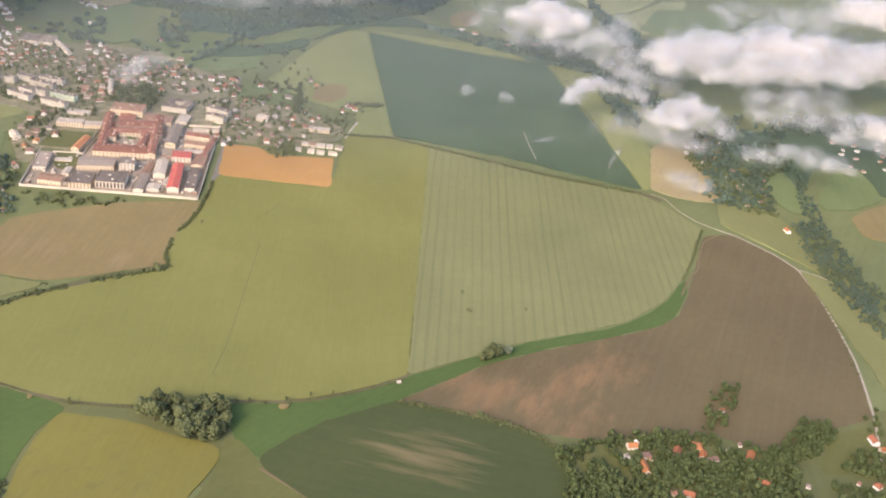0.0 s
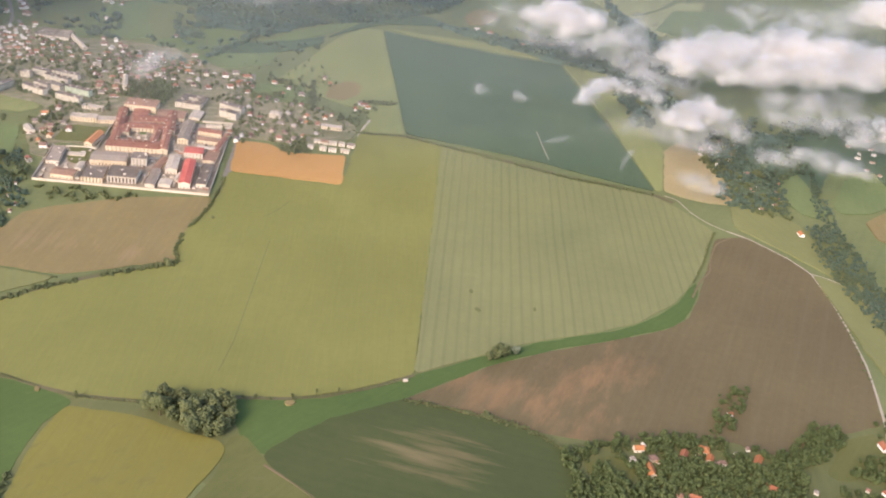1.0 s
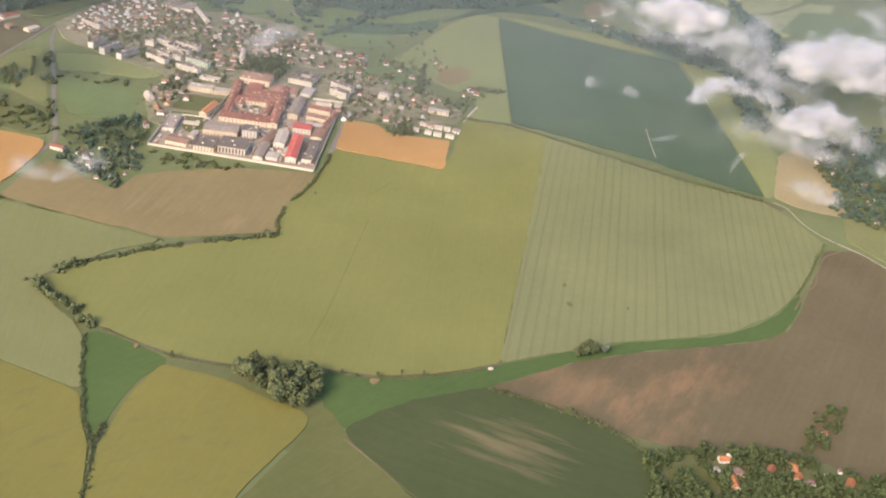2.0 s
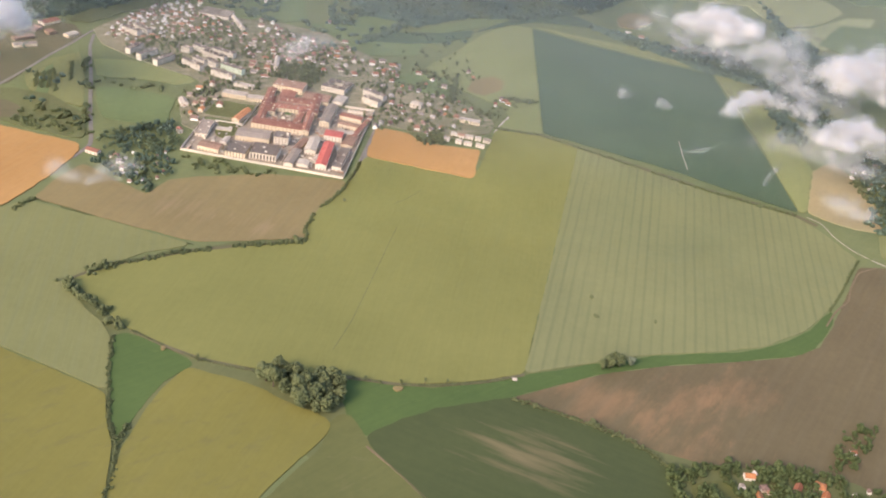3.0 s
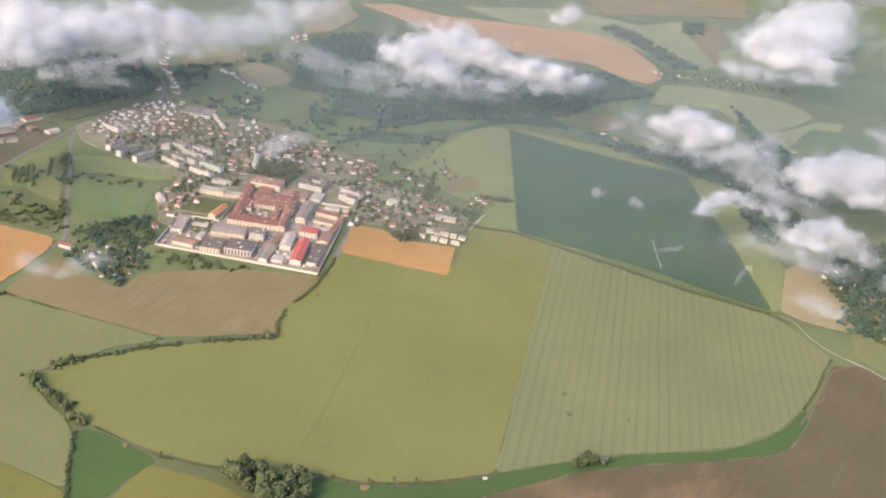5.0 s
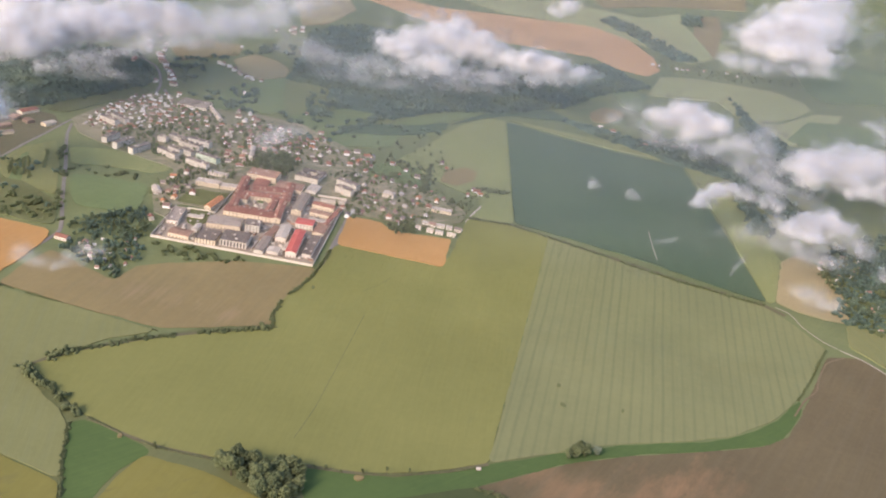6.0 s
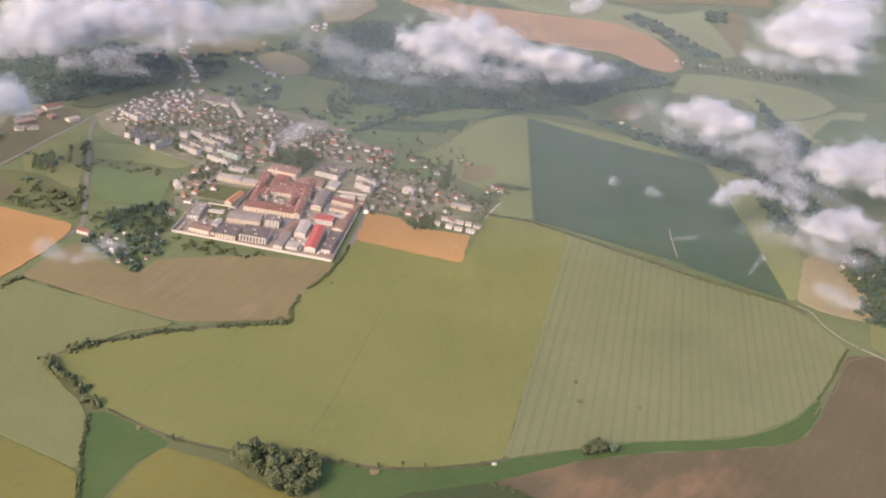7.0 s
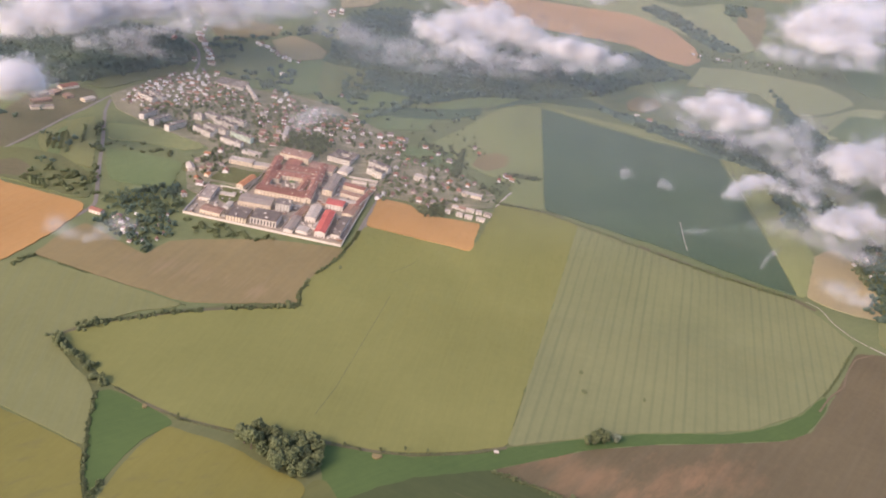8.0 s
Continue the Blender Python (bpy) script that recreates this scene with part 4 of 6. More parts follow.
wood("wood", [[(-364, 1603), (-340, 1673), (-308, 1769), (-295, 1762), (-324, 1654), (-350, 1592)], [(-452, 1695), (-445, 1726), (-393, 1702), (-393, 1666)]], 8, 7, "dark hedge strips between pastures", 27, 0.9)

wood("wood", [[(-681, 1031), (-681, 1073), (-679, 1113), (-631, 1089), (-592, 1075), (-573, 1035), (-613, 1034), (-651, 1030)], [(-588, 1046), (-618, 1118), (-659, 1192), (-692, 1253), (-722, 1308), (-718, 1311), (-664, 1216), (-612, 1122), (-572, 1047)]], 7, 6, "dark scrub and tree rows beside a road", 71, 0.45, "leaf")

wood("wood", [[(-443, 1042), (-374, 1053), (-306, 1050), (-319, 1034), (-373, 1016), (-417, 1012)], [(-659, 1226), (-614, 1242), (-563, 1241), (-554, 1215), (-605, 1209), (-645, 1202)]], 6, 3.5, "low shrubs and rough weeds", 72, 0.4, "leaf")
wood("wood", [[(474, 1456), (538, 1517), (568, 1484), (588, 1402), (554, 1270), (505, 1253), (494, 1312), (485, 1384)], [(634, 1608), (735, 1690), (832, 1713), (799, 1625), (694, 1566), (621, 1530)]], 8, 7, "leafy trees of a valley village", 73, 0.5)
# ---- buildings ----
WINDOW = {}
FOOT = []


def window_mesh(w, h):
    """A recessed pane in a proud frame, shared by all windows of a size."""
    key = (round(w, 1), round(h, 1))
    if key not in WINDOW:
        bm = bmesh.new()
        box(bm, -w / 2, -0.04, -h / 2, w / 2, 0.10, h / 2)
        WINDOW[key] = mesh_of("window", bm, MAT["glass"])
    return WINDOW[key]


def windows(parent, length, width, height, floors, step, w=1.4, h=1.5, sides="fblr", start=1.6):
    lift = (height - 0.6) / floors
    for side in sides:
        span = length if side in "fb" else width
        n = max(1, int((span - 1.5) / step))
        for f in range(floors):
            for i in range(n):
                s = (i + 0.5 - n / 2) * (span - 1.5) / n
                z = start + f * lift
                if side == "f":
                    m = pose(s, -width / 2, z)
                elif side == "b":
                    m = pose(s, width / 2, z, 0, 0, 180)
                elif side == "l":
                    m = pose(-length / 2, s, z, 0, 0, -90)
                else:
                    m = pose(length / 2, s, z, 0, 0, 90)
                part_mesh("window", window_mesh(w, h), parent, m)


def gable(bm, length, width, z, rise, over=0.45, thick=0.3):
    """A pitched roof of two thick slopes that meet in a ridge."""
    l, w = length / 2 + over, width / 2 + over
    e = z - rise * over / (width / 2)
    pts = [(x, y, zz) for x in (-l, l) for y, zz in ((-w, e), (0, z + rise), (w, e), (w, e + thick), (0, z + rise + thick), (-w, e + thick))]
    v = [bm.verts.new(p) for p in pts]
    bm.faces.new([v[i] for i in (5, 4, 3, 2, 1, 0)])
    bm.faces.new([v[i + 6] for i in range(6)])
    for a, b in ((0, 1), (1, 2), (2, 3), (3, 4), (4, 5), (5, 0)):
        bm.faces.new((v[a], v[b], v[b + 6], v[a + 6]))


def hip(bm, length, width, z, rise, over=0.5, thick=0.25):
    l, w = length / 2 + over, width / 2 + over
    k = max(l - w, 0.2)
    low = [bm.verts.new(p) for p in ((-l, -w, z - 0.1), (l, -w, z - 0.1), (l, w, z - 0.1), (-l, w, z - 0.1))]
    eave = [bm.verts.new((c.co.x, c.co.y, z + thick)) for c in low]
    a, b = bm.verts.new((-k, 0, z + rise)), bm.verts.new((k, 0, z + rise))
    bm.faces.new(low[::-1])
    for i in range(4):
        bm.faces.new((low[i], low[(i + 1) % 4], eave[(i + 1) % 4], eave[i]))
    bm.faces.new((eave[0], eave[1], b, a))
    bm.faces.new((eave[1], eave[2], b))
    bm.faces.new((eave[2], eave[3], a, b))
    bm.faces.new((eave[3], eave[0], a))


def flat(bm, length, width, z, edge=0.5):
    """A flat deck behind a raised edge."""
    l, w = length / 2 + 0.15, width / 2 + 0.15
    box(bm, -l, -w, z, l, w, z + 0.25)
    for x0, y0, x1, y1 in ((-l, -w, l, -w + 0.35), (-l, w - 0.35, l, w), (-l, -w + 0.35, -l + 0.35, w - 0.35), (l - 0.35, -w + 0.35, l, w - 0.35)):
        box(bm, x0, y0, z + 0.25, x1, y1, z + 0.25 + edge)


def wall_body(length, width, height, rise=0.0):
    bm = bmesh.new()
    box(bm, -length / 2, -width / 2, -0.5, length / 2, width / 2, height)
    box(bm, -length / 2 - 0.08, -width / 2 - 0.08, -0.5, length / 2 + 0.08, width / 2 + 0.08, 0.5)
    if rise:
        for x0, x1 in ((-length / 2, -length / 2 + 0.4), (length / 2 - 0.4, length / 2)):
            v = [bm.verts.new(p) for p in ((x0, -width / 2, height), (x0, width / 2, height), (x0, 0, height + rise - 0.05), (x1, -width / 2, height), (x1, width / 2, height), (x1, 0, height + rise - 0.05))]
            for f in ((0, 2, 1), (3, 4, 5), (0, 3, 5, 2), (1, 2, 5, 4)):
                bm.faces.new([v[i] for i in f])
    return bm


def block(name, corners, height, label, wall="cream", roof="red_roof", shape="gable", floors=2, step=4.0, rise=None, category="building", group="", sides="fblr", z=0.0, chimneys=0, deep=None):
    """A building over the front-left, front-right and back-right corners of its eaves."""
    a, b, c = (Vector(p) for p in corners)
    u = b - a
    length = u.length
    u.normalize()
    n = Vector((-u.y, u.x))
    width = deep or max(abs((c - b).dot(n)), 3.0)
    mid = (a + b) / 2 + n * width / 2
    turn = math.atan2(u.y, u.x)
    if width > length and shape != "flat":
        length, width, turn = width, length, turn + math.pi / 2
    FOOT.append((mid.copy(), turn, length / 2, width / 2))
    e = thing(name, label, category, group, (mid.x, mid.y, z), turn)
    rise = rise if rise is not None else width * 0.28
    part("wall", wall_body(length, width, height, rise if shape == "gable" else 0), MAT[wall], e)
    bm = bmesh.new()
    {"gable": gable, "hip": hip}.get(shape, lambda q, l, w, zz, r: flat(q, l, w, zz))(bm, length, width, height, rise)
    part("roof", bm, MAT[roof], e)
    for k in range(9 if chimneys < 0 else 0):
        bm = bmesh.new()
        s = (k - 4) * (length - 1.2) / 8
        box(bm, s - 0.6, -width / 2 - 0.7, -0.3, s + 0.6, -width / 2 + 0.1, height - 0.4)
        part("pilaster", bm, MAT["white"], e)
        if k < 8:
            part_mesh("window", window_mesh(1.9, height * 0.7), e, pose(s + (length - 1.2) / 16, -width / 2, height * 0.48))
    for k in range(chimneys):
        bm = bmesh.new()
        x = (k + 0.5 - chimneys / 2) * length / max(chimneys, 1)
        box(bm, x - 0.5, 0.6, height, x + 0.5, 1.6, height + rise + 1.2)
        part("chimney", bm, MAT["brown_roof"], e)
    r = random.Random(int(abs(mid.x) * 7 + abs(mid.y)))
    if shape == "flat" and min(length, width) > 6:
        for k in range(r.randint(3, 6)):
            bm = bmesh.new()
            x, y, q = r.uniform(-0.4, 0.4) * length, r.uniform(-0.35, 0.35) * width, r.uniform(0.7, 1.5)
            box(bm, x - q, y - q * 0.7, height + 0.2, x + q, y + q * 0.7, height + r.uniform(0.9, 1.9))
            part("roof_vent", bm, MAT[r.choice(("pale_roof", "grey_roof", "white"))], e)
    if chimneys > 0:
        for k in range(int(length / 7)):
            bm = bmesh.new()
            x = (k + 0.5) * 7 - length / 2 + r.uniform(-1, 1)
            y = r.choice((-1, 1)) * width * 0.27
            z = height + rise * 0.46
            box(bm, x - 0.9, y - 1.1, z - 0.4, x + 0.9, y + 1.1, z + 0.9)
            part("dormer", bm, MAT[r.choice(("cream", "brown_roof", "pale_roof"))], e)
    if floors:
        windows(e, length, width, height, floors, step, sides=sides)
    return e


# the walled compound
G = "buildings of the walled compound"
yard = tagged(new("yard", mesh_of("yard", slab([(-464, 1160), (-452, 1058), (-240, 1074), (-250, 1216), (-408, 1170)], -0.2, 0.35), MAT["yard"])), "paved concrete yard inside the compound wall", "yard", kind="structure")

tagged(new("yard", mesh_of("yard", slab([(-408, 1170), (-250, 1216), (-258, 1305), (-296, 1295), (-420, 1304)], -0.2, 0.31), MAT["yard"])), "paved yard round the old cloister", "yard", kind="structure")


def perimeter(name, line, height, label, thick=0.45):
    """A tall wall in straight runs with a coping on top."""
    e = thing(name, label, "wall", "", (*line[0], 0))
    o = Vector(line[0])
    for p, q in zip(line, line[1:]):
        a, b = Vector(p) - o, Vector(q) - o
        d = b - a
        for nm, w, z0, z1, mt in (("wall", thick, -0.5, height, "white"), ("coping", thick + 0.3, height, height + 0.25, "pale_roof")):
            bm = bmesh.new()
            box(bm, 0, -w / 2, z0, d.length, w / 2, z1)
            ob = part(nm, bm, MAT[mt], e)
            ob.matrix_basis = Matrix.Translation((a.x, a.y, 0)) @ Matrix.Rotation(math.atan2(d.y, d.x), 4, "Z")
    return e


perimeter("compound_wall", [(-465, 1161), (-453, 1057), (-239, 1073), (-258, 1308), (-302, 1301)], 3.2, "high white concrete wall round the compound")
perimeter("compound_wall", [(-448, 1160), (-410, 1165), (-420, 1304)], 3.6, "high white inner wall beside the old buildings")
perimeter("compound_wall", [(-339, 1157), (-293, 1166), (-312, 1293)], 3, "white inner wall between two yards")
perimeter("compound_wall", [(-325, 1081), (-326, 1173)], 3, "white inner wall between two yards")
perimeter("compound_wall", [(-255, 1103), (-254, 1201), (-279, 1200)], 3, "white inner wall between two yards")
block("cell_block", [(-454.1, 1105.0), (-438.4, 1107.6), (-445.1, 1153.4)], 5, "long low grey-roofed building inside the wall", "white", "grey_roof", "flat", 1, group=G)
block("workshop", [(-434.7, 1068.7), (-406.5, 1068.6), (-411.7, 1087.4)], 6, "low workshop with a brown tiled roof", "cream", "brown_roof", "gable", 1, group=G, rise=1.7)
block("cell_block", [(-396.8, 1067.7), (-370.7, 1070.4), (-375.6, 1103.1)], 7, "cream block with a dark flat roof", "cream", "dark_roof", "flat", 3, group=G)
block("cell_block", [(-366.8, 1075.6), (-331.7, 1079.3), (-335.8, 1110.4)], 9, "white block with tall pilasters and a dark roof", "white", "dark_roof", "flat", 0, group=G, chimneys=-1)
block("hall", [(-402.9, 1118.6), (-358.8, 1126.9), (-362.2, 1152.3)], 7, "long hall with a grey sheet roof", "cream", "grey_roof", "gable", 1, group=G, rise=1.7)
block("cell_block", [(-353.2, 1130.5), (-334.0, 1133.0), (-337.1, 1152.3)], 11, "pale block with a flat roof", "panel_wall", "flat_roof", "flat", 3, group=G)
block("shed", [(-319.5, 1074.3), (-307.5, 1075.1), (-312.3, 1120.8)], 5, "long shed with a pale sheet roof", "white", "grey_roof", "gable", 0, group=G, rise=1.2)
block("shed", [(-304.8, 1080.7), (-289.5, 1081.3), (-291.3, 1097.4)], 4, "small white shed near the wall", "white", "pale_roof", "gable", 0, group=G, rise=1.2)
block("hall", [(-306.4, 1119.4), (-292.0, 1121.3), (-292.0, 1164.3)], 7, "hall with a pale sheet roof", "white", "pale_roof", "gable", 1, group=G, rise=1.7)
block("workshop", [(-279.7, 1083.1), (-265.7, 1085.0), (-271.7, 1156.5)], 8, "long workshop with a bright red sheet roof", "white", "bright_red", "gable", 1, group=G, rise=1.7)
block("workshop", [(-259.7, 1090.8), (-247.6, 1091.7), (-253.4, 1152.9)], 6, "workshop with a dark flat roof and white walls", "white", "dark_roof", "flat", 1, group=G)
block("gatehouse", [(-296.3, 1174.4), (-271.8, 1177.5), (-276.2, 1196.6)], 8, "block with a bright red roof", "white", "bright_red", "hip", 2, group=G, rise=1.7)
block("cell_block", [(-296.6, 1253.7), (-263.3, 1251.9), (-266.5, 1271.5)], 7, "long cream block with a pale red roof", "cream", "red_roof", "gable", 1, group=G, deep=12, rise=1.7)
block("cell_block", [(-291.4, 1226.6), (-262.1, 1225.3), (-265.3, 1241.7)], 6, "long low block with a reddish roof", "cream", "brown_roof", "gable", 1, group=G, deep=11, rise=1.7)
block("shed", [(-285.6, 1201.0), (-260.3, 1200.0), (-264.0, 1217.7)], 5, "low shed with a pale roof", "cream", "pale_roof", "gable", 1, group=G, deep=9, rise=1.2)
block("shed", [(-264.0, 1195.7), (-257.2, 1195.2), (-260.6, 1261.1)], 5, "long low building with a red roof", "cream", "red_roof", "gable", 1, group=G, rise=1.2)
block("shed", [(-292.5, 1283.5), (-256.6, 1290.1), (-257.4, 1299.4)], 4, "white row of garages along the wall", "white", "pale_roof", "flat", 0, group=G, deep=5)
# the old cloister with its courtyards
for corners, shape in (
    ([(-398.4, 1166.5), (-330.2, 1174.9), (-332.5, 1200.2)], "gable"),
    ([(-397.3, 1176.1), (-385.6, 1178.4), (-394.1, 1305.5)], "gable"),
    ([(-393.1, 1232.4), (-336.8, 1244.3), (-339.5, 1262.1)], "gable"),
    ([(-330.2, 1174.9), (-319.3, 1176.8), (-324.8, 1273.4)], "gable"),
    ([(-399.8, 1216.4), (-383.6, 1218.9), (-387.7, 1245.4)], "hip"),
    ([(-390.1, 1258.9), (-340.9, 1268.7), (-343.6, 1289.7)], "gable"),
    ([(-339.0, 1238.2), (-326.9, 1240.6), (-329.2, 1314.0)], "gable"),
    ([(-348.4, 1194.9), (-338.7, 1196.0), (-345.4, 1243.5)], "gable"),
):
    block("cloister_wing", corners, 7.5, "old cream cloister wing with a red tiled roof", "cream", "red_roof", shape, 2, 5.0, group=G, chimneys=1, rise=2.0)
block("cloister_wing", [(-389.1, 1244.3), (-347.9, 1257.8), (-354.3, 1295.0)], 6, "low cloister range with a dull reddish-brown roof", "cream", "brown_roof", "gable", 0, group=G, rise=1.4)
field("court_lawn", [(-378, 1241), (-369, 1252), (-360, 1241), (-368, 1228)], "pasture", "small lawn in the cloister court", 0.38)
block("cell_block", [(-316.2, 1216.2), (-302.2, 1217.5), (-310.0, 1284.6)], 8, "long narrow wing with a grey roof", "cream", "grey_roof", "gable", 2, group=G, rise=1.7)
for corners, wall, roof, h, tell in (
    ([(-397.9, 1279.8), (-376.7, 1282.5), (-383.1, 1315.3)], "cream", "red_roof", 6, "low cloister building with a red roof"),
    ([(-365.7, 1289.3), (-326.6, 1292.6), (-331.3, 1320.8)], "cream", "brown_roof", 6, "low cloister building with a brown roof"),
    ([(-408.8, 1250.5), (-395.8, 1253.4), (-399.3, 1276.6)], "cream", "red_roof", 5, "small red-roofed outbuilding of the cloister"),
    ([(-322.7, 1302.8), (-306.5, 1302.4), (-311.6, 1330.4)], "white", "pale_roof", 5, "small pale building at the compound gate"),
    ([(-268.6, 1165.8), (-252.5, 1166.4), (-255.3, 1203.1)], "cream", "brown_roof", 4, "low brown-roofed workshop in the yard"),
    ([(-414.9, 1096.6), (-407.1, 1096.9), (-410.4, 1115.6)], "white", "pale_roof", 4, "small pale hut in the yard"),
    ([(-325.1, 1110.2), (-315.3, 1109.6), (-318.5, 1158.9)], "cream", "brown_roof", 4, "long low workshop with a brown roof"),
    ([(-290.6, 1100.1), (-284.2, 1099.7), (-286.9, 1121.5)], "white", "pale_roof", 3, "small pale store in the yard"),
    ([(-436.0, 1133.1), (-415.9, 1136.0), (-417.6, 1145.8)], "cream", "pale_roof", 3, "low pale canopy beside the court"),
):
    block("outbuilding", corners, h, tell, wall, roof, "gable", 1 if h > 4 else 0, 5.0, group="buildings of the walled compound", rise=1.3)


def free(p, gap=2.5):
    """Whether a place lies clear of all buildings."""
    for mid, turn, l, w in FOOT:
        d = Vector(p) - mid
        u = d.x * math.cos(turn) + d.y * math.sin(turn)
        v = -d.x * math.sin(turn) + d.y * math.cos(turn)
        if abs(u) < l + gap and abs(v) < w + gap:
            return False
    return True


def make_container(l, w, h, paint):
    """A steel store with a lid and a door end."""
    e = thing("storage_container", "small steel storage container in the paved yard", "container", "containers in the yard", (0, -900, 0.35))
    bm = bmesh.new()
    box(bm, -l / 2, -w / 2, 0.1, l / 2, w / 2, h)
    bmesh.ops.bevel(bm, geom=bm.edges[:], offset=0.06, segments=1, affect="EDGES")
    part("body", bm, MAT[paint], e)
    bm = bmesh.new()
    box(bm, l / 2 - 0.02, -w / 2 + 0.15, 0.25, l / 2 + 0.08, w / 2 - 0.15, h - 0.2)
    part("door", bm, MAT["grey_roof"], e)
    bm = bmesh.new()
    box(bm, -l / 2 - 0.08, -w / 2 - 0.08, h, l / 2 + 0.08, w / 2 + 0.08, h + 0.12)
    part("lid", bm, MAT["pale_roof"], e)
    return e


STORES = [make_container(6, 2.5, 2.6, "pale_roof"), make_container(4, 2.5, 2.4, "dark_roof"), make_container(7, 3, 2.8, "brown_roof"), make_container(5, 3, 3.0, "white")]
r = random.Random(17)
sites = [p for p in scatter([(-465, 1146), (-450, 1067), (-245, 1082), (-261, 1288), (-294, 1289), (-357, 1278), (-406, 1163)], 9, r) if free(p)]
for k, (x, y) in enumerate(sites[:60]):
    m = Matrix.Translation((x, y, 0.35)) @ Matrix.Rotation(0.07 + r.choice((0, 1.5708)), 4, "Z")
    if k < len(STORES):
        STORES[k].matrix_basis = m
    else:
        copy_thing(r.choice(STORES), m)
# buildings outside the wall
block("office_building", [(-473, 1244), (-438, 1248), (-438, 1248)], 8, "long cream office building with a flat roof", "cream", "pale_roof", "flat", 3, 3.6, deep=15)
block("office_building", [(-436, 1247), (-412, 1253), (-412, 1253)], 6.5, "lower cream wing with a flat roof", "cream", "pale_roof", "flat", 2, 3.6, deep=14)
block("office_building", [(-474, 1292), (-444, 1291), (-444, 1291)], 6, "long low white building behind the offices", "white", "pale_roof", "flat", 2, 3.6, deep=9)
block("hall", [(-444, 1383), (-437, 1385), (-447, 1434)], 8, "white hall with a pale roof among town houses", "white", "pale_roof", "gable", 2, rise=1.5)
block("hall", [(-513, 1459), (-503, 1464), (-503, 1464)], 7, "bright white cube-shaped hall", "white", "pale_roof", "flat", 2, deep=13)
block("hall", [(-508, 1183), (-500, 1189), (-505, 1211)], 6, "white hall with a rounded pale roof beside gardens", "white", "pale_roof", "gable", 1, rise=2.2)
block("shed", [(-497, 1195), (-482, 1196), (-482, 1196)], 5, "low white shed beside a hall", "white", "brown_roof", "gable", 1, rise=1.5, deep=9)
field("court_lawn", [(-473, 1175), (-470, 1232), (-437, 1233), (-413, 1242), (-413, 1183)], "mown", "green lawn round an orange-roofed house", 0.3)
field("court_lawn", [(-445, 1163), (-410, 1164), (-405, 1140), (-416, 1113), (-435, 1122)], "mown", "lawn with worn paths inside the compound", 0.4)
block("house_row", [(-426.3, 1165.5), (-416.0, 1164.8), (-419.9, 1206.5)], 8, "long cream house with a bright orange tiled roof", "cream", "orange_sheet", "gable", 2)
block("office_building", [(-417.4, 1306.2), (-371.8, 1308.0), (-379.7, 1335.6)], 11, "pinkish block of several storeys with flat roof", "cream", "brown_roof", "flat", 3)
for corners, deep, storeys in (([(-353.0, 1344.0), (-316.0, 1342.0), (-316.0, 1342.0)], 12, 3), ([(-351.2, 1377.9), (-314.2, 1375.9), (-314.2, 1375.9)], 11, 2), ([(-352.3, 1356.2), (-342.4, 1355.6), (-342.4, 1355.6)], 21.3, 2), ([(-325.3, 1354.7), (-315.3, 1354.2), (-315.3, 1354.2)], 21.3, 2)):
    block("school_wing", corners, 3.2 * storeys, "white flat-roofed school wing round a court", "white", "dark_roof", "flat", storeys, 3.4, deep=deep, group="school wings")
block("apartment_block", [(-284.1, 1330.5), (-257.1, 1321.0), (-257.7, 1362.8)], 11, "grey apartment block with a flat roof", "panel_wall", "flat_roof", "flat", 4, 3.2, deep=11)
block("apartment_block", [(-289.8, 1359.2), (-254.9, 1345.8), (-257.7, 1362.8)], 11, "grey apartment block with a flat roof", "panel_wall", "flat_roof", "flat", 4, 3.2, deep=11)
block("villa_block", [(-213, 1349), (-196, 1348), (-196, 1348)], 8, "pale two-storey house block among gardens", "white", "pale_roof", "hip", 2, 3.6, deep=12)
block("workshop", [(-552, 997), (-535, 995), (-535, 995)], 4.5, "low workshop with a red roof at a road bend", "white", "red_roof", "gable", 1, rise=2.0, deep=9)
block("cottage", [(-476, 1101), (-471, 1105), (-471, 1105)], 5, "small cottage with a red roof beside the compound", "white", "red_roof", "gable", 1, deep=9)
block("cottage", [(-487, 1158), (-482, 1160), (-482, 1160)], 5, "small yellowish cottage beside the compound", "cream", "orange_sheet", "gable", 1, deep=8)
block("cottage", [(-482, 1179), (-475, 1179), (-475, 1179)], 5, "small cottage with an orange roof", "cream", "orange_sheet", "gable", 1, deep=9)
block("barn", [(-132, 1331), (-101, 1332), (-101, 1332)], 6, "long cream farm building with a pale roof", "cream", "pale_roof", "flat", 2, 3.6, deep=11)
for line, deep, roof in (
    ([(-135, 1278), (-126, 1277)], 8, "pale_roof"), ([(-125, 1278), (-115, 1277)], 9, "brown_roof"), ([(-113, 1279), (-102, 1279)], 8, "pale_roof"), ([(-99, 1279), (-90, 1280)], 8, "pale_roof"), ([(-87, 1279), (-77, 1277)], 9, "grey_roof"),
    ([(-141, 1256), (-133, 1257)], 7, "pale_roof"), ([(-124, 1256), (-115, 1255)], 8, "pale_roof"), ([(-111, 1255), (-100, 1255)], 8, "pale_roof"), ([(-94, 1257), (-82, 1256)], 7, "pale_roof"),
):
    block("shed", [*line, line[1]], 4.2, "small white shed in a row beside fields", "white", roof, "gable", 1, rise=1.5, deep=deep, group="white sheds beside the ripe field")
block("factory_hall", [(-595.5, 1585.5), (-554.5, 1530.9), (-552.9, 1539.6)], 7, "long white factory hall", "white", "pale_roof", "gable", 1)
